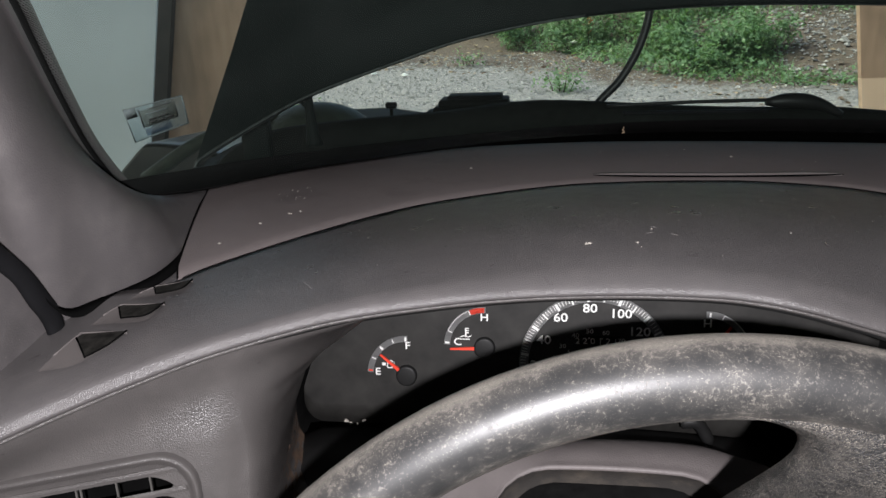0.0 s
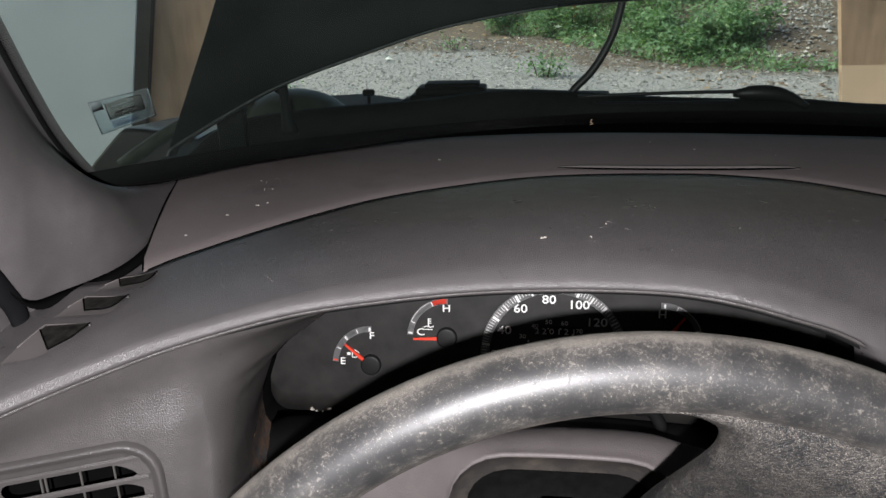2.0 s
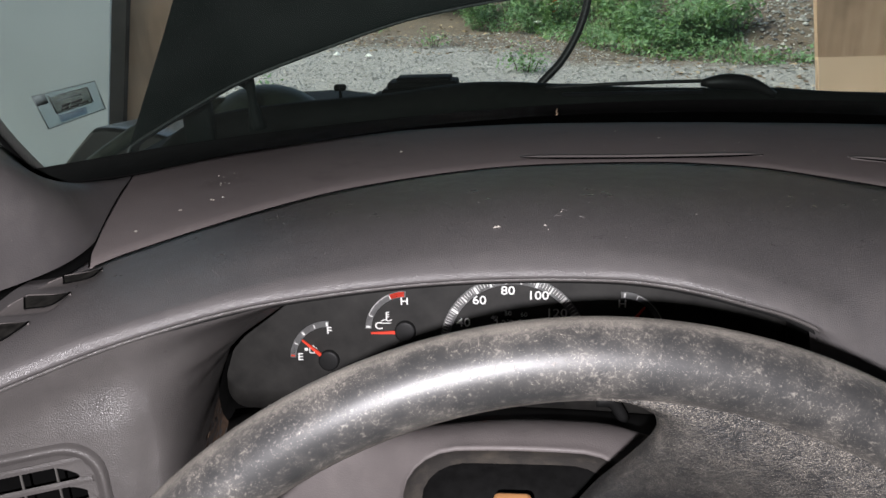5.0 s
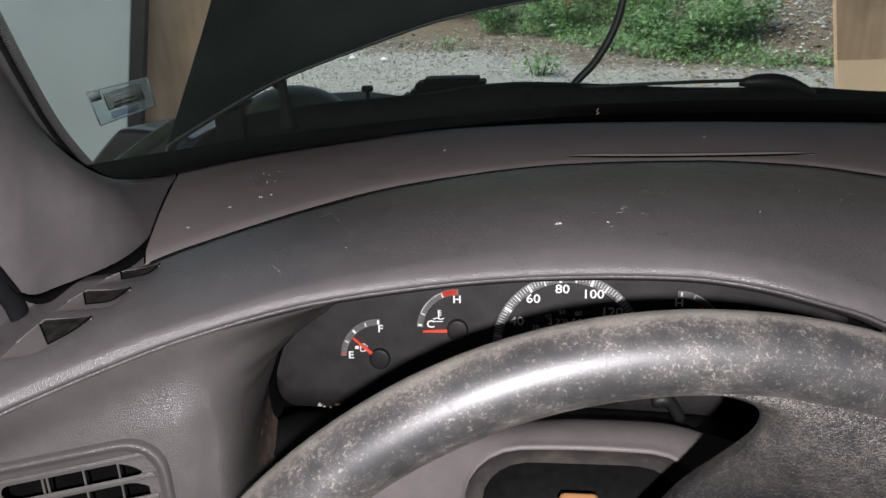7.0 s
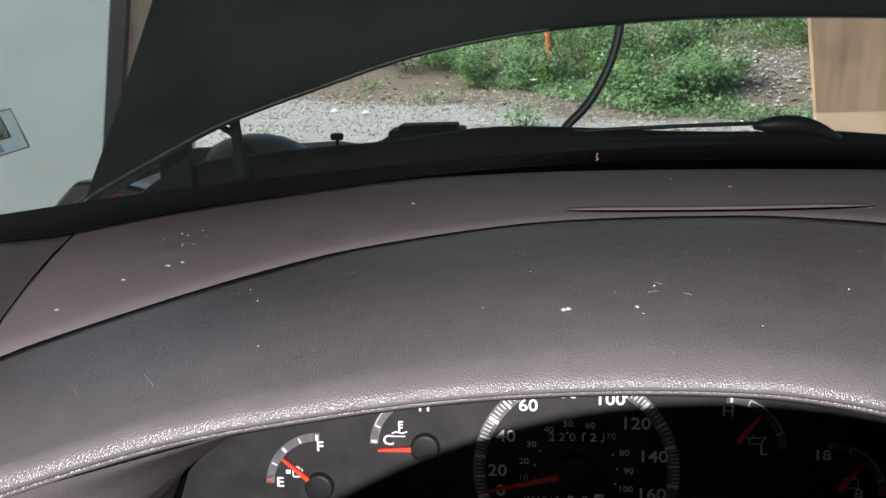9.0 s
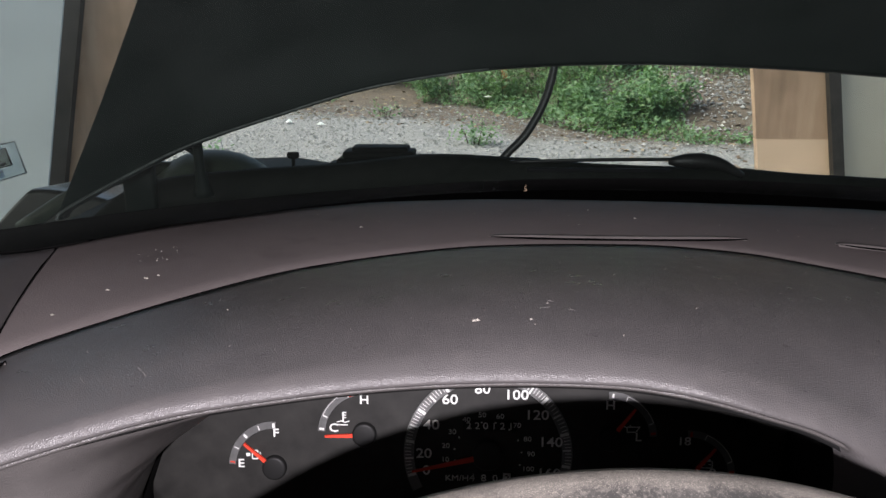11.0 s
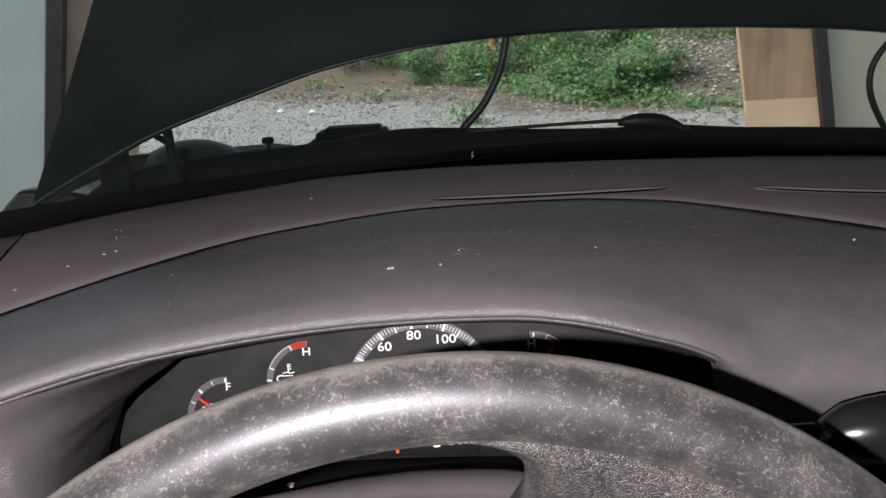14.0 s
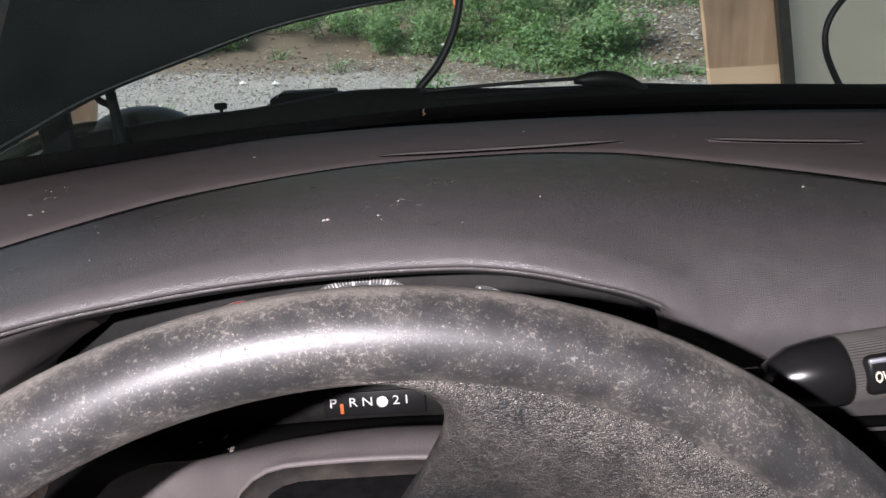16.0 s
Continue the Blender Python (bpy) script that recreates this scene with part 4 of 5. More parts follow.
# door side: rubber seal, mirror corner panel and door top
outer = spline([(-0.2175, 0.2489, 1.6069), (-0.2118, 0.2832, 1.5709), (-0.2080, 0.3031, 1.5486), (-0.2080, 0.3203, 1.5296), (-0.2080, 0.3358, 1.5111), (-0.2080, 0.3461, 1.4933), (-0.2080, 0.3517, 1.4811), (-0.2080, 0.3532, 1.4642)], 30)
inner = spline([(-0.2175, 0.2451, 1.5926), (-0.2118, 0.2788, 1.5580), (-0.2080, 0.2988, 1.5360), (-0.2080, 0.3160, 1.5173), (-0.2080, 0.3247, 1.5062), (-0.2080, 0.3315, 1.4912), (-0.2080, 0.3383, 1.4786), (-0.2080, 0.3430, 1.4594)], 30)
rows = []
for a, b in zip(outer, inner):
    c, h = (a + b) / 2, (b - a) / 2
    rows.append([c + h * math.cos(t) + Vector((0.004 * math.sin(t), 0, 0)) for t in [2 * math.pi * k / 14 for k in range(14)]])
seal = part("door_seal", grid(rows, closed=True), M_RUBBER)
tagged(seal, "black rubber door seal", "door seal")
rows = [[p + Vector((-0.006, 0.006, 0.002)), p + Vector((-0.006, -0.010, -0.004)), p + Vector((-0.010, -0.05, -0.010)), p + Vector((-0.03, -0.30, -0.04))] for p in inner]
corner = part("door_corner_panel", grid(rows), M_PILLAR)
tagged(corner, "grey plastic mirror corner panel of the door", "door panel", kind="structure")
rows = []
for k in range(13):
    t = k / 12
    top = Vector((-0.234, 0.372, 1.4746)).lerp(Vector((-0.236, 0.20, 1.456)), t)
    low = Vector((-0.222, 0.366, 1.4690)).lerp(Vector((-0.224, 0.19, 1.434)), t)
    rows.append([top + Vector((-0.03, 0, -0.004)), top + Vector((-0.004, 0, 0.0)), top, top.lerp(low, 0.5) + Vector((0.002, 0, 0.002)), low, low + Vector((-0.001, 0.002, -0.006)), low + Vector((-0.004, 0.002, -0.14))])
door = part("door_trim", grid(rows), M_PILLAR)
tagged(door, "grey plastic upper door trim beside the dash", "door trim", kind="structure")

# sticker inside the glass
sticker = thing("inspection_sticker", "small clear rectangular sticker with printed panel inside the windscreen", "sticker")
STICK = ((-0.2165, 1.5745), (-0.1907, 1.5790), (-0.2005, 1.5555), (-0.2272, 1.5475))
q = [glass_at(x, z) + Vector((0, -0.004, 0)) for x, z in STICK]
M_CLEAR = glass_material("clear_film", (0.80, 0.86, 0.89), 0.03, 0.10)
M_PRINT = glass_material("sticker_print", (0.60, 0.60, 0.57), 0.02, 0.06)
M_TANK_PALE = plain("sticker_pale", (0.13, 0.15, 0.155), 0.7, var=0.3, scale=500)
M_DARKPRINT = plain("sticker_dark", (0.03, 0.03, 0.03), 0.6)
M_BLUE = glass_material("sticker_blue", (0.62, 0.70, 0.80), 0.02, 0.08)


def on_sticker(u0, v0, u1, v1, off):
    def at(u, v):
        return q[0].lerp(q[1], u).lerp(q[3].lerp(q[2], u), v) + Vector((0, -off, off * 0.6))
    return grid([[at(u0, v0), at(u1, v0)], [at(u0, v1), at(u1, v1)]], 0.0002)


part("film", on_sticker(0, 0, 1, 1, 0.0), M_CLEAR, sticker, "translucent pale film")
for u0, v0, u1, v1 in ((0, 0, 1, 0.03), (0, 0.97, 1, 1), (0, 0, 0.02, 1), (0.98, 0, 1, 1)):
    part("film_edge", on_sticker(u0, v0, u1, v1, 0.0004), M_TANK_PALE, sticker)
part("printed_panel", on_sticker(0.24, 0.16, 0.85, 0.66, 0.0006), M_PRINT, sticker, "grey-brown printed panel")
for u0, v0, u1, v1, m in ((0.23, 0.12, 0.25, 0.68, M_DARKPRINT), (0.84, 0.14, 0.86, 0.66, M_DARKPRINT), (0.25, 0.65, 0.84, 0.67, M_DARKPRINT), (0.40, 0.15, 0.84, 0.17, M_DARKPRINT), (0.33, 0.29, 0.72, 0.33, M_TANK_PALE),
                          (0.36, 0.46, 0.50, 0.52, M_DARKPRINT), (0.52, 0.45, 0.70, 0.51, M_DARKPRINT), (0.33, 0.55, 0.46, 0.62, M_DARKPRINT), (0.48, 0.56, 0.62, 0.62, M_DARKPRINT), (0.64, 0.55, 0.78, 0.61, M_DARKPRINT)):
    part("printed_line", on_sticker(u0, v0, u1, v1, 0.0010), m, sticker)
part("printed_strip", on_sticker(0.24, 0.72, 0.70, 0.93, 0.0006), M_BLUE, sticker, "blue printed strip")
part("pale_corner", on_sticker(0.02, 0.04, 0.20, 0.30, 0.0006), M_TANK_PALE, sticker, "pale blank corner")

# ---------- bonnet, raised ----------
M_BONNET = plain("bonnet_paint", (0.007, 0.0105, 0.0095), 0.6, var=0.2, scale=8, spec=0.10)
bonnet = thing("bonnet", "raised dark green-black bonnet with a curved rear edge", "bonnet")
EDGE = [(-0.3251, 0.775, 1.4652), (-0.318, 0.785, 1.4752), (-0.2762, 0.845, 1.5006), (-0.225, 0.89, 1.5258), (-0.1329, 0.935, 1.5556), (-0.0383, 0.96, 1.5826), (0.0745, 0.98, 1.6006), (0.182, 1.0, 1.608), (0.304, 1.0, 1.61), (0.446, 1.0, 1.605), (0.5475, 0.99, 1.5983), (0.6263, 0.98, 1.5907), (0.7176, 0.95, 1.5749), (0.8202, 0.9, 1.5391), (0.8654, 0.85, 1.5111), (0.8926, 0.8, 1.4793)]
edge3 = spline(EDGE, 80)
rows = []
for p in edge3:
    r = [p + Vector((0, 0.018, -0.002)), p, p + Vector((0, -0.003, 0.004))]
    for k in range(1, 10):
        dz = 1.05 * k / 9
        r.append(Vector((0.3 + (p.x - 0.3) * (1 - (0.45 if p.x < 0.3 else 0.33) * min(dz, 0.55)), p.y + 0.46 * dz, p.z + dz)))
    r += [v + Vector((0, 0.022, 0.004)) for v in r[:1:-1]]
    rows.append(r)
part("skin", grid(rows, closed=True), M_BONNET, bonnet, "glossy dark outer skin")

# Pale tube along the left edge: the rim highlight, put into colour.
M_BEAD = plain("bead_highlight", (0.055, 0.06, 0.058), 0.45, var=0.6, scale=120)
part("edge_bead", tube([p + Vector((0, -0.006, 0.001)) for p in edge3[:34]], 0.0014, 6), M_BEAD, bonnet, "pale edge bead carrying the edge's highlight in its colour")

# ---------- engine bay edge ----------
M_COWL = plain("cowl_black", (0.007, 0.008, 0.007), 0.7, var=0.3, scale=90, bump_d=0.001, spec=0.12)
cowl = thing("cowl_panel", "black plastic cowl panel below the windscreen", "cowl panel")
TOP = spline([(-0.56, 1.10, 1.30), (-0.53, 1.10, 1.335), (-0.475, 1.10, 1.375), (-0.41, 1.10, 1.425), (-0.342, 1.10, 1.447), (-0.232, 1.10, 1.459), (-0.10, 1.10, 1.468), (0.034, 1.05, 1.489), (0.158, 0.985, 1.4930), (0.23, 0.975, 1.4895), (0.32, 0.97, 1.4872), (0.40, 0.97, 1.4858), (0.473, 0.97, 1.4795), (0.636, 0.97, 1.470), (1.2, 0.97, 1.43)], 60)
rows = [[p + Vector((0, -0.02, -0.05)), p + Vector((0, -0.012, -0.012)), p + Vector((0, -0.005, -0.002)), p, p + Vector((0, 0.006, -0.002)), p + Vector((0, 0.06, -0.09))] for p in TOP]
part("panel", grid(rows, -0.004), M_COWL, cowl)
blockm = thing("brake_reservoir", "black brake fluid reservoir with a flat cap in the engine bay", "reservoir")
part("body", join(box((0.150, 0.07, 0.05), (-0.080, 1.42, 1.410), 0.006), box((0.025, 0.05, 0.030), (-0.158, 1.42, 1.410), 0.003)), M_COWL, blockm)
part("cap", join(box((0.128, 0.06, 0.014), (-0.080, 1.42, 1.440), 0.004), box((0.10, 0.05, 0.010), (-0.078, 1.42, 1.449), 0.003)), M_COWL, blockm, "flat black cap")
knob = thing("dipstick", "black dipstick with a T handle in the engine bay", "dipstick")
part("stem", tube([(-0.239, 1.42, 1.36), (-0.239, 1.42, 1.432)], 0.0034, 10), M_COWL, knob)
part("handle", box((0.022, 0.014, 0.012), (-0.239, 1.42, 1.436), 0.004), M_COWL, knob)
# Filler sheet over the ground; the bay's shade is its black colour.
bay = part("engine_bay_tray", grid([[Vector((x, y, 1.36 + 0.04 * noise.noise(Vector((x * 4, y * 3, 0))) - 0.02 * (y - 1.1))) for x in [-0.55 + 0.1 * k for k in range(9)]] for y in (1.12, 1.25, 1.4, 1.6, 1.9)], -0.01), M_COWL)
tagged(bay, "black filler sheet, the engine bay's deep shade put into its colour", "engine cover")

wiper = thing("wiper_arm", "black windscreen wiper arm parked on the cowl", "wiper")
part("arm", tube(spline([(0.13, 0.95, 1.4985), (0.20, 0.95, 1.5008), (0.27, 0.95, 1.5022), (0.33, 0.95, 1.5025)], 16), 0.0022, 8), M_BLACK, wiper)
part("blade", box((0.17, 0.008, 0.004), (0.235, 0.957, 1.4885), 0.001), M_RUBBER, wiper)
part("head", tube(spline([(0.315, 0.95, 1.500), (0.345, 0.95, 1.501), (0.375, 0.95, 1.497), (0.402, 0.95, 1.484)], 12), [0.004, 0.006, 0.008, 0.009, 0.0095, 0.0095, 0.009, 0.008, 0.007, 0.006, 0.005, 0.004], 12), M_BLACK, wiper, "rounded arm head")

M_HOSE = plain("hose_black", (0.012, 0.012, 0.012), 0.5)
for pts in ([(0.105, 1.05, 1.46), (0.128, 1.05, 1.491), (0.154, 1.05, 1.519), (0.176, 1.05, 1.559), (0.187, 1.05, 1.600), (0.19, 1.05, 1.64), (0.185, 1.07, 1.70)],
            [(0.712, 1.05, 1.43), (0.684, 1.05, 1.470), (0.666, 1.05, 1.510), (0.667, 1.05, 1.545), (0.690, 1.05, 1.577), (0.735, 1.06, 1.60), (0.79, 1.08, 1.62)]):
    hose = part("washer_hose", tube(spline(pts, 30), 0.0054 if pts[0][0] < 0.5 else 0.0042, 10), M_HOSE)
    tagged(hose, "black rubber washer hose running up to the bonnet", "hose", "washer hoses")

hinge = thing("hinge_arm", "black steel arm between the cowl and the raised bonnet", "hinge")
part("arm", tube(spline([(-0.283, 1.07, 1.43), (-0.2855, 1.07, 1.459), (-0.2865, 1.07, 1.491), (-0.289, 1.07, 1.535)], 12), [0.013, 0.012, 0.0105, 0.009, 0.008, 0.0075, 0.007, 0.007, 0.007, 0.007, 0.007, 0.007], 10), M_BONNET, hinge)
part("hook", tube(spline([(-0.288, 1.07, 1.488), (-0.296, 1.07, 1.494), (-0.304, 1.07, 1.499), (-0.309, 1.07, 1.510), (-0.318, 1.07, 1.516)], 12), 0.0045, 10), M_BONNET, hinge)
part("bracket", box((0.045, 0.02, 0.12), (-0.375, 1.08, 1.43), 0.006), M_BONNET, hinge)
M_TANK = plain("grey_tank", (0.040, 0.050, 0.038), 0.5, var=0.3, spec=0.3)
M_WING = plain("wing_paint", (0.045, 0.047, 0.044), 0.30, var=0.25, scale=12, spec=0.6)
tank = thing("coolant_tank", "dark plastic tank with a rounded top in the engine bay", "tank")
bm = bmesh.new()
bmesh.ops.create_uvsphere(bm, u_segments=24, v_segments=14, radius=1)
for v in bm.verts:
    v.co = Vector((-0.385 + 0.120 * v.co.x, 1.42 + 0.09 * v.co.y, 1.36 + 0.085 * v.co.z))
part("shell", bm, M_TANK, tank)
strut = part("inner_wing_edge", tube(spline([(-0.75, 1.40, 1.30), (-0.62, 1.40, 1.375), (-0.50, 1.40, 1.41), (-0.40, 1.40, 1.41)], 16), 0.014, 12), M_TANK)
tagged(strut, "dark painted inner wing edge", "wing edge")
fender = thing("front_wing", "dark truck front wing beside the raised bonnet", "wing")
rows = [[p + Vector((0, 0.0, -0.5)), p + Vector((0, 0.0, -0.01)), p, p + Vector((0, 0.02, 0.004)), p + Vector((0, 0.4, -0.03)), p + Vector((0, 0.42, -0.5))] for p in spline([(-1.2292, 2.0038, 1.0964), (-1.2075, 2.0038, 1.1378), (-1.1672, 2.0038, 1.179), (-1.1053, 2.0038, 1.2364), (-1.0773, 2.0038, 1.2509), (-1.0029, 2.0038, 1.2462), (-0.93, 2.0038, 1.2344), (-0.7936, 2.0038, 1.1962)], 40)]
part("skin", grid(rows), M_WING, fender)
M_REDLAMP = plain("red_plastic", (0.5, 0.05, 0.03), 0.4)
part("marker_lamp", tube(spline([(-0.9878, 1.9131, 1.2066), (-0.9751, 1.9131, 1.2198), (-0.9534, 1.9131, 1.2298), (-0.9171, 1.9131, 1.2358)], 10), [0.002, 0.004, 0.006, 0.007, 0.008, 0.008, 0.007, 0.006, 0.005, 0.003], 8), M_REDLAMP, fender, "curved red marker")

# ---------- cab shell closing the view behind ----------
M_CAB = vinyl("cab_lining", (0.10, 0.095, 0.09), 0.8, 300, 0.0002)
for nm, size, at in (("ceiling_cab", (1.7, 1.9, 0.03), (0.45, -0.70, 2.03)), ("wall_cab_rear", (1.7, 0.03, 1.4), (0.45, -1.6, 1.35)),
                     ("wall_cab_left", (0.03, 1.75, 1.5), (-0.44, -0.72, 1.26)), ("wall_cab_right", (0.03, 1.9, 1.5), (1.32, -0.65, 1.26)), ("floor_cab", (1.7, 2.4, 0.03), (0.45, -0.45, 0.55))):
    w = part(nm, box(size, at, 0.004), M_CAB, smooth=False)
    tagged(w, "dark grey lined cab panel", "cab panel", kind="structure")

# ---------- shelter ----------
M_WALL_L = plain("pale_wall", (0.37, 0.41, 0.435), 0.7, var=0.08, scale=1.6)
M_WALL_R = plain("grey_wall", (0.42, 0.39, 0.33), 0.7, var=0.10, scale=1.4)
M_PLY, nt, b = material("bronze_board")
v = coords(nt, (5.0, 5.0, 0.35))
streak = noise_tex(nt, v, 1.3, 5, 0.6)
stain = noise_tex(nt, coords(nt), 2.2, 4, 0.6)
# Streaks and blotches stand for the boards' sheen gradient, put into colour.
board_c = ramp(nt, streak, [(0.25, (0.33, 0.21, 0.14)), (0.52, (0.48, 0.32, 0.22)), (0.80, (0.60, 0.42, 0.30))])
nt.links.new(mix(nt, 0.5, board_c, ramp(nt, stain, [(0.35, (0.45, 0.43, 0.40)), (0.65, (1.0, 1.0, 1.0))]), "MULTIPLY"), b.inputs["Base Color"])
b.inputs["Roughness"].default_value = 0.45
# Near-black: the shadowed gap beside the right board, put into colour.
M_DARK = plain("near_black", (0.020, 0.017, 0.015), 0.7, var=0.5, scale=9)
FY = 7.0


# Slab with slanted sides; the slants are set to fit the camera's view.
def leaning(x_top, x_bot, w_top, w_bot, y, z0, z1, thick=0.08):
    bm = bmesh.new()
    top, bot = (x_top, z1), (x_bot, z0)
    ring = []
    for yy in (y, y + thick):
        ring.append([bm.verts.new((bot[0], yy, z0)), bm.verts.new((bot[0] + w_bot, yy, z0)), bm.verts.new((top[0] + w_top, yy, z1)), bm.verts.new((top[0], yy, z1))])
    bm.faces.new(ring[0]), bm.faces.new(ring[1][::-1])
    for i in range(4):
        j = (i + 1) % 4
        bm.faces.new((ring[0][i], ring[0][j], ring[1][j], ring[1][i]))
    return bm


def x_at(xa, za, xb, zb, z):
    return xa + (xb - xa) * (z - za) / (zb - za)


for nm, xa, xb, wa, wb, mat, lab, dy in (
        ("wall_board_right", 2.564, 2.697, 0.64, 0.64, M_PLY, "tan board at the shelter's opening, slanted to fit the view", 0.0),
        ("dark_strip_right", 3.18, 3.33, 0.10, 0.10, M_DARK, "near-black strip between shelter wall and board", -0.09),
        ("wall_right", 3.28, 3.42, 4.0, 4.0, M_WALL_R, "pale grey shelter wall", 0.05)):
    zt, zbm = 2.9, 0.1
    bm = leaning(x_at(xa, 1.379, xb, 0.515, zt), x_at(xa, 1.379, xb, 0.515, zbm), wa, wb, FY + dy, zbm, zt)
    tagged(part(nm, bm, mat, smooth=False), lab, "wall", kind="structure")
# Paler slab over the board's foot: brighter light there, put into colour.
M_LIT_BOARD = plain("lit_board", (0.74, 0.53, 0.38), 0.5, var=0.10, scale=3.0)
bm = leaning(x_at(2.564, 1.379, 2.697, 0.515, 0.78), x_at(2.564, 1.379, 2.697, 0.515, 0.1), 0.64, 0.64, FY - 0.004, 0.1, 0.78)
tagged(part("wall_lit_band_right", bm, M_LIT_BOARD, smooth=False), "lower band of the right board, its light put into peach colour", "plank", kind="structure")
for nm, xa, xb, wa, wb, mat, lab, dy in (
        ("wall_board_left", -3.34, -3.74, 0.72, 0.72, M_PLY, "tan board at the shelter's opening, slanted to fit the view", 0.0),
        ("dark_strip_left", -3.52, -3.89, 0.20, 0.20, M_DARK, "near-black strip between shelter wall and board", -0.09),
        ("wall_left", 0, 0, 5.0, 5.0, M_WALL_L, "pale blue-grey shelter wall", -1.2)):
    zt, zbm = 2.9, 0.1
    if nm == "wall_left":
        bm = leaning(x_at(-7.90, 1.906, -8.207, 0.524, zt), x_at(-7.90, 1.906, -8.207, 0.524, 0.05), wa, wb, FY + dy, 0.05, zt, 0.02)
    else:
        bm = leaning(x_at(xa, 1.961, xb, 0.294, zt), x_at(xa, 1.961, xb, 0.294, zbm), wa, wb, FY + dy, zbm, zt)
    tagged(part(nm, bm, mat, smooth=False), lab, "wall", kind="structure")

# Unseen slab above the truck only, added to shade bonnet and cab.
roof = part("ceiling_sky_block", box((13, 9.2, 0.08), (0, -1.4, 3.0)), M_DARK, smooth=False)
tagged(roof, "unseen dark roof added to keep sky light off the bonnet", "roof", kind="structure")

# ---------- ground and bank ----------
M_GROUND, nt, b = material("gravel_and_soil")
v = coords(nt)
n1 = noise_tex(nt, v, 24, 6, 0.75)
stone = ramp(nt, n1, [(0.32, (0.135, 0.129, 0.129)), (0.5, (0.232, 0.223, 0.223)), (0.68, (0.37, 0.357, 0.353))])
soil = ramp(nt, n1, [(0.3, (0.060, 0.046, 0.037)), (0.7, (0.165, 0.127, 0.100))])
earth = nt.nodes.new("ShaderNodeAttribute")
earth.attribute_name = "earth"
wob = node(nt, "ShaderNodeMath")
wob.operation = "MULTIPLY_ADD"
nt.links.new(noise_tex(nt, v, 3.5, 6, 0.7), wob.inputs[0])
wob.inputs[1].default_value = 1.6
nt.links.new(earth.outputs["Fac"], wob.inputs[2])
edge_f = node(nt, "ShaderNodeMapRange")
edge_f.inputs["From Min"].default_value, edge_f.inputs["From Max"].default_value = 1.05, 1.55
nt.links.new(wob.outputs[0], edge_f.inputs[0])
nt.links.new(mix(nt, edge_f.outputs[0], stone, soil), b.inputs["Base Color"])
b.inputs["Roughness"].default_value = 0.95
bump(nt, b, n1, 0.35, 0.010)


def bank_y(x):
    """Where the bank starts."""
    return interp(x, [-6, -2, 0.5, 2.0, 3.3, 6], [14.6, 14.2, 13.4, 11.3, 9.9, 9.0])


def ground_z(x, y):
    rise = 0.05 * max(0.0, min(y, 40) - 3.0)
    d = max(0.0, min(y, 30) - bank_y(x))
    rise += 0.26 * d * min(1, d / 1.2) * (0.9 + 0.25 * noise.noise(Vector((x * 0.25, y * 0.25, 0))))
    return rise + 0.035 * noise.noise(Vector((x * 0.9, y * 0.9, 3))) * (1 if y > 6 else 0.3)


ys = [-600, -60, -12, 0, 4, 6] + [6 + 0.25 * k for k in range(1, 65)] + [24, 28, 30, 60, 600]
xs = [-600, -60, -25, -16] + [-12 + 0.4 * k for k in range(70)] + [18, 30, 60, 600]
ground = part("ground", grid([[Vector((x, y, ground_z(x, y))) for x in xs] for y in ys]), M_GROUND)
at = ground.data.attributes.new("earth", "FLOAT", "POINT")
for i, vert in enumerate(ground.data.vertices):
    at.data[i].value = smooth((vert.co.y - interp(vert.co.x, [-6, -3, -2, -1, 0, 0.7, 1.5, 3.5], [13.6, 12.9, 12.2, 12.2, 11.6, 10.4, 10.2, 9.6])) / 1.2 + 0.5)
tagged(ground, "grey gravel yard rising to a bank of bare soil", "ground", kind="structure")

# loose stones
rng = random.Random(4)
verts, faces = [], []


def lump(c, r, rg):
    k = len(verts)
    for dx, dy, dz in ((1, 0, 0), (-1, 0, 0), (0, 1, 0), (0, -1, 0), (0, 0, 1), (0, 0, -0.5)):
        s = r * rg.uniform(0.6, 1.2)
        verts.append((c[0] + dx * s, c[1] + dy * s, c[2] + dz * s * 0.66))
    for f in ((0, 2, 4), (2, 1, 4), (1, 3, 4), (3, 0, 4), (2, 0, 5), (1, 2, 5), (3, 1, 5), (0, 3, 5)):
        faces.append([k + i for i in f])


for i in range(15000):
    x, y = rng.uniform(-5, 4.5), 6.5 + 7 * rng.random()
    lump((x, y, ground_z(x, y) + 0.008), rng.uniform(0.008, 0.022) * (1.8 if rng.random() < 0.06 else 1), rng)
me = bpy.data.meshes.new("gravel")
me.from_pydata(verts, [], faces)
M_STONE, nt, b = material("loose_stone")
oi = nt.nodes.new("ShaderNodeNewGeometry")
nt.links.new(ramp(nt, oi.outputs["Random Per Island"], [(0.0, (0.17, 0.163, 0.163)), (0.7, (0.28, 0.269, 0.268)), (1.0, (0.50, 0.485, 0.472))]), b.inputs["Base Color"])
b.inputs["Roughness"].default_value = 0.9
gravel = new("gravel", me)
me.materials.append(M_STONE)
tagged(gravel, "loose pale grey gravel stones on the yard", "gravel", kind="stuff")

# foliage: clumps of small leaves
M_LEAF, nt, b = material("leaf_green")
oi = nt.nodes.new("ShaderNodeNewGeometry")
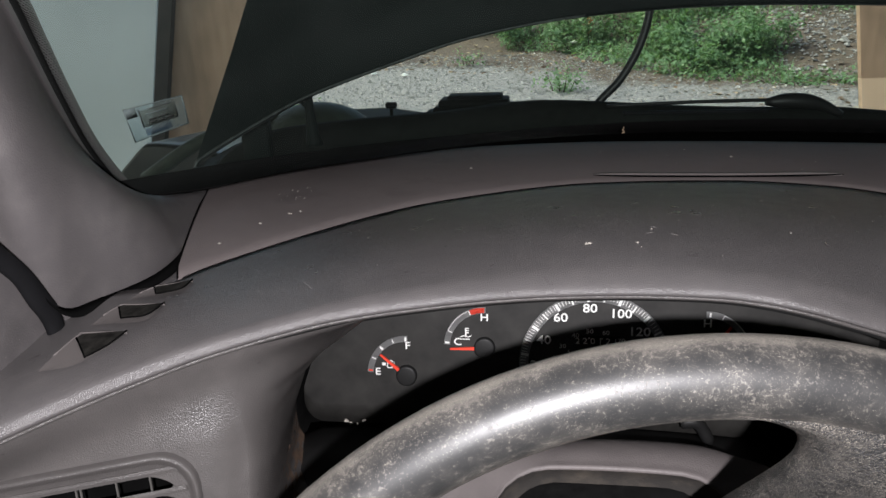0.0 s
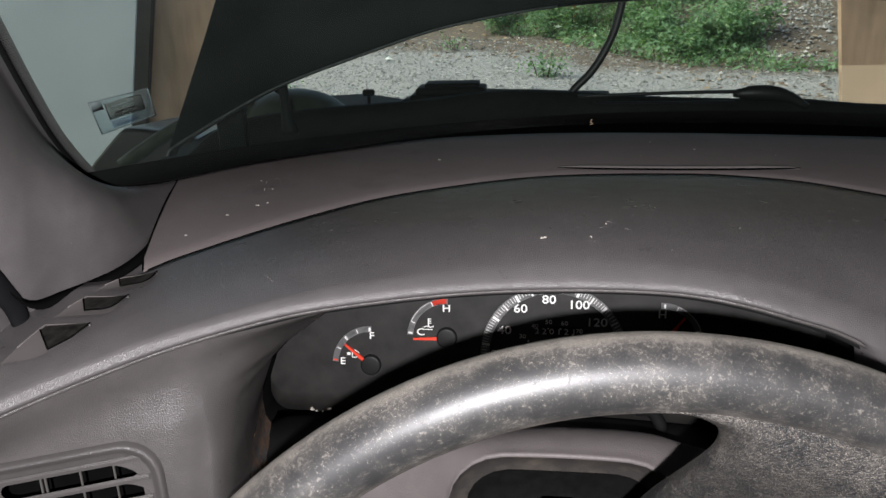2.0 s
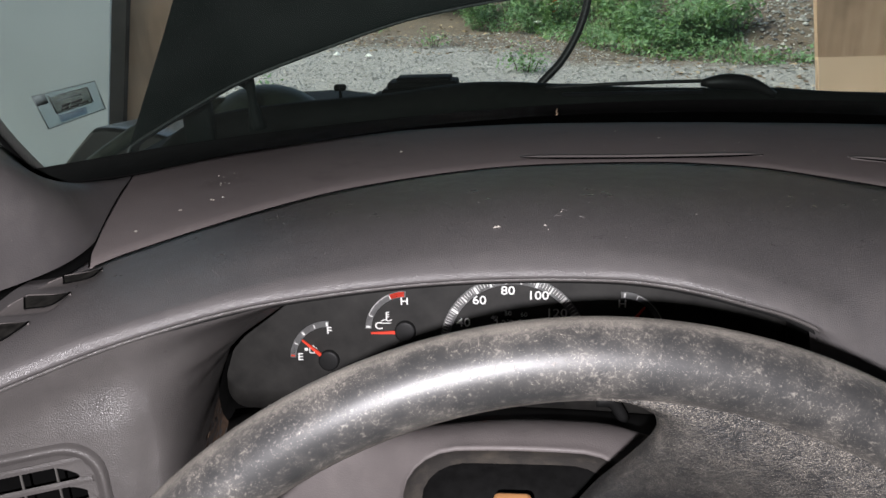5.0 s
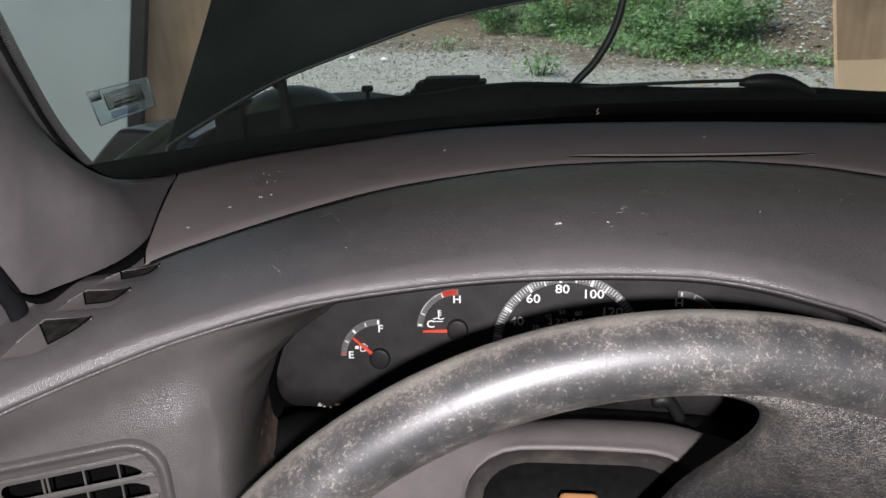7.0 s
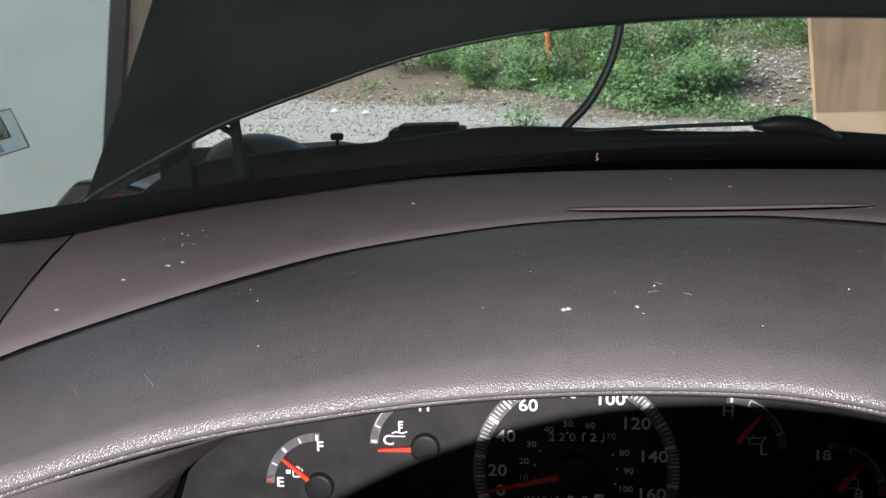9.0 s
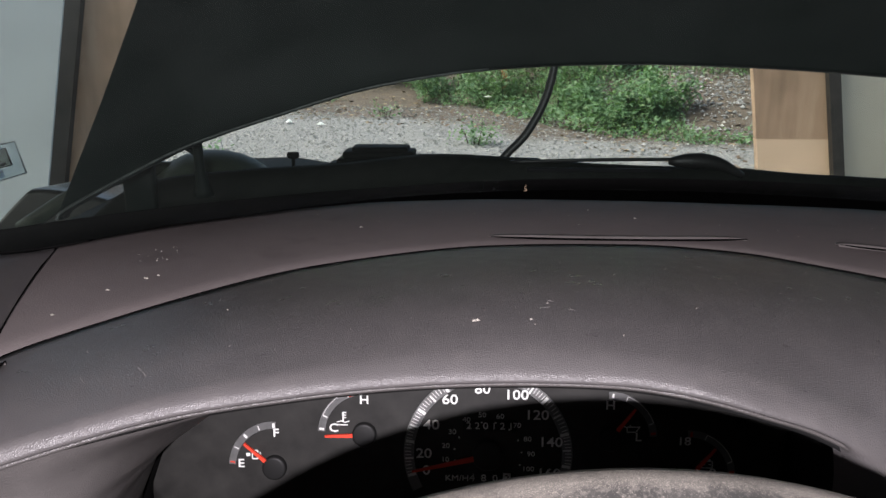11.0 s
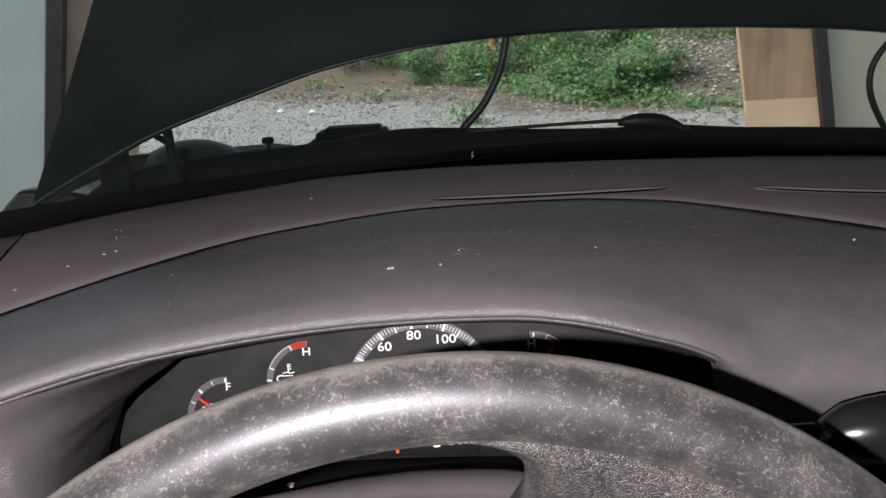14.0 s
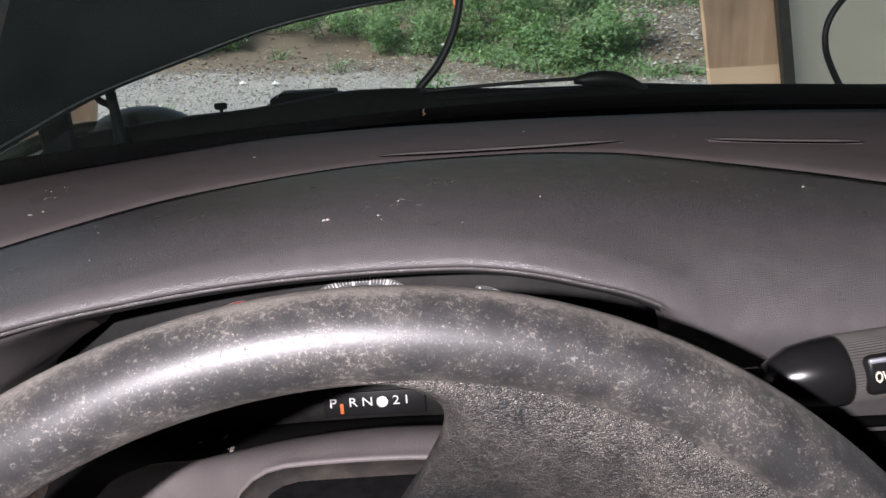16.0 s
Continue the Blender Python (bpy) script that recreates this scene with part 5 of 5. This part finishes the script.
nt.links.new(ramp(nt, oi.outputs["Random Per Island"], [(0.0, (0.085, 0.165, 0.085)), (0.4, (0.155, 0.275, 0.145)), (0.85, (0.24, 0.385, 0.22)), (1.0, (0.38, 0.44, 0.27))]), b.inputs["Base Color"])
b.inputs["Roughness"].default_value = 0.6
tl = nt.nodes.new("ShaderNodeBsdfTranslucent")
tl.inputs[0].default_value = (0.16, 0.30, 0.07, 1)
ms = nt.nodes.new("ShaderNodeMixShader")
ms.inputs[0].default_value = 0.35
nt.links.new(b.outputs[0], ms.inputs[1])
nt.links.new(tl.outputs[0], ms.inputs[2])
nt.links.new(ms.outputs[0], nt.nodes["Material Output"].inputs[0])
M_LITTER, nt, b = material("leaf_litter")
oi = nt.nodes.new("ShaderNodeNewGeometry")
nt.links.new(ramp(nt, oi.outputs["Random Per Island"], [(0.0, (0.07, 0.045, 0.03)), (0.6, (0.20, 0.13, 0.08)), (1.0, (0.42, 0.33, 0.22))]), b.inputs["Base Color"])
b.inputs["Roughness"].default_value = 0.8
M_TWIG = plain("twig_brown", (0.07, 0.05, 0.035), 0.8)


def leaves(centres, size, rg, flat=False):
    vs, fs = [], []
    for c in centres:
        a = rg.uniform(0, 2 * math.pi)
        tilt = rg.uniform(-0.25, 0.25) if flat else rg.uniform(-0.9, 0.5)
        s = size * rg.uniform(0.6, 1.4)
        d = Vector((math.cos(a) * math.cos(tilt), math.sin(a) * math.cos(tilt), math.sin(tilt)))
        n = Vector((-math.sin(a), math.cos(a), rg.uniform(-0.5, 0.5))).normalized()
        k = len(vs)
        c = Vector(c)
        vs += [c, c + d * s * 0.45 + n * s * 0.32, c + d * s + Vector((0, 0, -0.12 * s)), c + d * s * 0.45 - n * s * 0.32]
        fs += [(k, k + 1, k + 2), (k, k + 2, k + 3)]
    me = bpy.data.meshes.new("leaves")
    me.from_pydata([tuple(p) for p in vs], [], fs)
    return me


def shrub(x, y, w, h, count, size, seed):
    rg = random.Random(seed)
    z = ground_z(x, y)
    ob = thing("shrub", "leafy green undergrowth shrub on the bank", "shrub", "shrubs on the bank")
    ob.location = (x, y, z)
    stems, cs = [], []
    for k in range(max(5, int(w * 9))):
        a, r = rg.uniform(0, 2 * math.pi), w * math.sqrt(rg.random())
        foot = Vector((math.cos(a) * r * 0.5, math.sin(a) * r * 0.5, -0.05))
        tip = Vector((math.cos(a) * r, math.sin(a) * r * 0.8, h * rg.uniform(0.35, 1.0)))
        mid = foot.lerp(tip, 0.5) + Vector((0, 0, 0.08 * h))
        stems.append(tube([foot, mid, tip], [0.008, 0.006, 0.003], 5, False))
        for j in range(count // max(5, int(w * 9))):
            t = rg.random() ** 0.6
            cs.append(foot.lerp(tip, t) + Vector((rg.gauss(0, 0.10), rg.gauss(0, 0.10), rg.gauss(0.03, 0.07))))
    part("stems", join(*stems), M_TWIG, ob)
    lv = new("foliage", leaves(cs, size, rg))
    lv.parent = ob
    lv.data.materials.append(M_LEAF)
    return ob


rg = random.Random(11)
k = 0
# distance along the yard, depth behind the foot of the bank, half-width, height, leaves
for x, d, w, h, n in [(-4.4, 0.8, 1.1, 0.9, 900), (-3.0, 1.6, 1.1, 0.9, 800), (-1.6, 1.2, 1.0, 0.9, 800), (-0.4, 0.7, 0.9, 0.8, 900), (0.7, 0.4, 0.9, 0.9, 1000), (1.6, 0.5, 0.8, 0.9, 1000),
                      (2.3, 0.4, 0.7, 0.75, 900), (2.75, 0.9, 0.6, 0.8, 900), (4.3, 0.2, 0.45, 0.6, 400), (5.3, 0.8, 0.9, 0.9, 700), (1.2, 2.0, 1.1, 1.1, 900), (2.3, 2.2, 1.0, 1.1, 900), (3.9, 4.0, 1.0, 1.0, 700),
                      (-3.8, 3.4, 1.3, 1.3, 800), (-2.0, 3.2, 1.3, 1.3, 900), (-0.2, 3.0, 1.3, 1.3, 900), (1.6, 4.0, 1.3, 1.3, 900), (3.2, 4.6, 1.3, 1.4, 900), (5.2, 3.2, 1.3, 1.2, 700), (-5.6, 2.6, 1.3, 1.2, 700),
                      (0.4, 5.4, 1.5, 1.6, 800), (2.6, 6.6, 1.6, 1.6, 800), (-2.4, 5.6, 1.6, 1.6, 800), (4.8, 6.0, 1.6, 1.6, 700)]:
    shrub(x, bank_y(x) + d, w, h * 0.72, int(n * 3.2), 0.060, 100 + k)
    k += 1
for x, y, w, h, n in [(1.15, 11.6, 0.20, 0.20, 140), (1.75, 11.0, 0.22, 0.20, 140), (0.17, 9.9, 0.20, 0.30, 330), (-1.27, 12.2, 0.15, 0.22, 120), (-2.6, 14.2, 0.20, 0.25, 120), (-2.9, 8.8, 0.15, 0.12, 70)]:
    shrub(x, y, w, h, n, 0.055, 200 + k)
    k += 1
pts = []
for i in range(46000):
    x = rg.uniform(-5.0, 5.0)
    d = rg.uniform(-1.0, 5.5)
    thick = noise.noise(Vector((x * 0.7, d * 0.6, 5))) + 0.32 * smooth((x - 0.2) / 1.2) - 0.45 * max(0, -0.1 - d) - 0.7 * smooth((-x) / 1.5) * max(0, 1.2 - d)
    bare = 3.05 < x < 4.4 and 0.5 < d < 2.7 + 0.5 * noise.noise(Vector((x * 3, d * 3, 1)))
    if thick > -0.05 and not bare:
        pts.append((x, bank_y(x) + d, ground_z(x, bank_y(x) + d) + rg.uniform(0.01, 0.10 + 0.30 * max(0, thick))))
cover = new("undergrowth", leaves(pts, 0.060, rg))
cover.data.materials.append(M_LEAF)
tagged(cover, "low green undergrowth spread over the bank", "undergrowth", kind="stuff")
pts = []
for i in range(5200):
    x = rg.uniform(-6, 6)
    y = bank_y(x) + rg.uniform(-2.4, 6)
    pts.append((x, y, ground_z(x, y) + 0.015))
lit = new("leaf_litter", leaves(pts, 0.075, rg, True))
lit.data.materials.append(M_LITTER)
tagged(lit, "dry brown leaf litter on the bank", "leaf litter", kind="stuff")
vs, fs = [], []
for i in range(3000):
    x, d = rg.uniform(0.9, 5.0), rg.uniform(-0.3, 4.5)
    if noise.noise(Vector((x * 1.3, d * 1.1, 9))) < 0.02 or 3.1 < x < 4.3 and 0.5 < d < 2.6:
        continue
    y = bank_y(x) + d
    a, hgt, lean = rg.uniform(0, 2 * math.pi), rg.uniform(0.10, 0.34), rg.uniform(0.2, 0.9)
    foot = Vector((x, y, ground_z(x, y) - 0.02))
    out, side = Vector((math.cos(a), math.sin(a), 0)), Vector((-math.sin(a), math.cos(a), 0)) * rg.uniform(0.003, 0.007)
    mid, tip = foot + Vector((0, 0, hgt * 0.7)) + out * hgt * lean * 0.3, foot + Vector((0, 0, hgt)) + out * hgt * lean
    k = len(vs)
    vs += [tuple(p) for p in (foot - side, foot + side, mid + side * 0.8, mid - side * 0.8, tip)]
    fs += [(k, k + 1, k + 2, k + 3), (k + 3, k + 2, k + 4)]
me = bpy.data.meshes.new("grass")
me.from_pydata(vs, [], fs)
me.materials.append(M_LEAF)
tagged(new("grass", me), "tall green grass blades among the undergrowth", "grass", kind="stuff")
verts, faces = [], []
for i in range(420):
    x = rg.uniform(3.0, 4.5)
    y = bank_y(x) + rg.uniform(0.2, 2.9)
    lump((x, y, ground_z(x, y) + 0.01), rg.uniform(0.015, 0.05), rg)
me = bpy.data.meshes.new("slope_stones")
me.from_pydata(verts, [], faces)
me.materials.append(M_STONE)
tagged(new("slope_stones", me), "grey stones lodged in the bare earth slope", "stones", kind="stuff")
M_STAKE = plain("orange_stake", (0.42, 0.12, 0.035), 0.7, var=0.2)
st = part("marker_stake", tube([(0.709, 13.7, ground_z(0.8, 13.7) - 0.1), (0.689, 13.6, 0.902), (0.610, 13.6, 1.708)], [0.05, 0.05, 0.045], 10), M_STAKE)
tagged(st, "rusty orange stake in the undergrowth", "stake")
for x, y, s in ((0.40, 13.5, 0.075), (-2.6, 11.4, 0.06), (-2.1, 11.2, 0.07), (2.2, 12.2, 0.05)):
    verts, faces = [], []
    # The first stone is lifted so the camera sees it over undergrowth.
    lump((x, y, ground_z(x, y) + (0.16 if s > 0.07 and x > 0 else 0.04)), s, rg)
    me = bpy.data.meshes.new("pale_stone")
    me.from_pydata(verts, [], faces)
    ob = new("pale_stone", me)
    me.materials.append(M_WHITE)
    tagged(ob, "pale white stone on the bank", "stone", "pale stones")

# ---------- small debris and scratches ----------
M_FLECK = plain("pale_fleck", (0.42, 0.39, 0.345), 0.8, var=0.25, scale=500)
rf = random.Random(21)


def fleck_mesh(spots, name, label):
    """Small crusts lying on a surface: (x, y, z, radius)."""
    vs, fs = [], []
    for x, y, z, r in spots:
        for q in range(3):
            cx, cy = x + rf.uniform(-0.6, 0.6) * r, y + rf.uniform(-0.6, 0.6) * r
            k, rr = len(vs), r * rf.uniform(0.4, 0.8)
            n = 6
            for j in range(n):
                a = 2 * math.pi * j / n
                s = rr * rf.uniform(0.7, 1.25)
                vs.append((cx + s * math.cos(a), cy + s * math.sin(a), z))
            vs.append((cx, cy, z + 0.35 * rr + 0.0004))
            fs += [(k + j, k + (j + 1) % n, k + n) for j in range(n)]
    me = bpy.data.meshes.new(name)
    me.from_pydata(vs, [], fs)
    me.materials.append(M_FLECK)
    return tagged(new(name, me), label, "flecks", kind="stuff")


pad_spots = [(0.085, 0.4035, 0.0018), (0.112, 0.4055, 0.0011), (0.366, 0.471, 0.0015), (0.2245, 0.592, 0.0014), (0.122, 0.425, 0.0007), (0.20, 0.43, 0.0005), (-0.05, 0.44, 0.0005)]
pad_spots += [(rf.uniform(-0.12, 0.35), rf.uniform(0.38, 0.56), rf.uniform(0.00012, 0.0003)) for k in range(30)]
fleck_mesh([(x, y, pad_z(x, y) + 0.0003, r) for x, y, r in pad_spots], "dash_flecks", "pale dried flecks scattered on the dash pad")
trim_spots = [(-0.006, 0.650, 0.0022), (-0.1285, 0.518, 0.0018), (-0.1225, 0.524, 0.0013), (-0.1435, 0.496, 0.0012), (0.2225, 0.689, 0.0020), (-0.158, 0.457, 0.0017)]
trim_spots += [(-0.141 + rf.gauss(0, 0.008), 0.573 + rf.gauss(0, 0.012), rf.uniform(0.0002, 0.0006)) for k in range(14)]
trim_spots += [(rf.uniform(-0.1, 0.5), rf.uniform(0.62, 0.76), rf.uniform(0.0002, 0.0006)) for k in range(26)]
fleck_mesh([(x, y, trim_z(x, y) + 0.0004, r) for x, y, r in trim_spots], "trim_flecks", "pale dried splashes on the dash top")

# scratches: fine raised pale lines
bms = []
for x0, y0, x1, y1, w in [(-0.071, 0.372, -0.049, 0.347, 0.0004), (0.000, 0.364, 0.003, 0.357, 0.0007), (-0.003, 0.352, 0.002, 0.355, 0.0005), (0.118, 0.4185, 0.1225, 0.420, 0.0003), (0.122, 0.4285, 0.1255, 0.4265, 0.0002), (0.132, 0.4185, 0.135, 0.4165, 0.0002), (-0.096, 0.367, -0.091, 0.361, 0.0004), (-0.052, 0.353, -0.048, 0.350, 0.0005)]:
    pts = []
    for k in range(5):
        x, y = lerp(x0, x1, k / 4), lerp(y0, y1, k / 4)
        pts.append(Vector((x, y, pad_z(x, y) + 0.0005)))
    d = Vector((y1 - y0, x0 - x1, 0)).normalized() * w / 2
    bms.append(grid([[p - d, p + Vector((0, 0, 0.0002)), p + d] for p in pts]))
sc = part("dash_scratches", join(*bms), plain("scratch_grey", (0.25, 0.235, 0.225), 0.8, var=0.3, scale=400))
tagged(sc, "pale scratches in the vinyl dash pad", "scratches", kind="stuff")

# chips lying on the ledge under the dials
chips = [(0.008, 0.425, 1.3580, 0.0030), (0.003, 0.436, 1.3600, 0.0022), (-0.012, 0.434, 1.3590, 0.0014), (0.1055, 0.4445, 1.3585, 0.0016), (-0.075, 0.4415, 1.3610, 0.0020), (-0.0721, 0.4415, 1.3594, 0.0012), (-0.0626, 0.4415, 1.3614, 0.0016), (-0.0679, 0.4415, 1.3589, 0.0010)]
fleck_mesh(chips, "ledge_chips", "pale chips of dirt on the ledge below the dials")

# a curled dry stalk caught at the foot of the glass
stalk = part("dry_stalk", tube(spline([(0.1335, 0.7690, 1.4985), (0.1362, 0.7690, 1.5000), (0.1338, 0.7690, 1.5015), (0.1352, 0.7690, 1.5035), (0.1349, 0.7690, 1.5048)], 14), 0.0005, 6), plain("dry_straw", (0.34, 0.24, 0.16), 0.8, var=0.2, scale=300))
tagged(stalk, "curled dry brown stalk at the foot of the windscreen", "stalk")
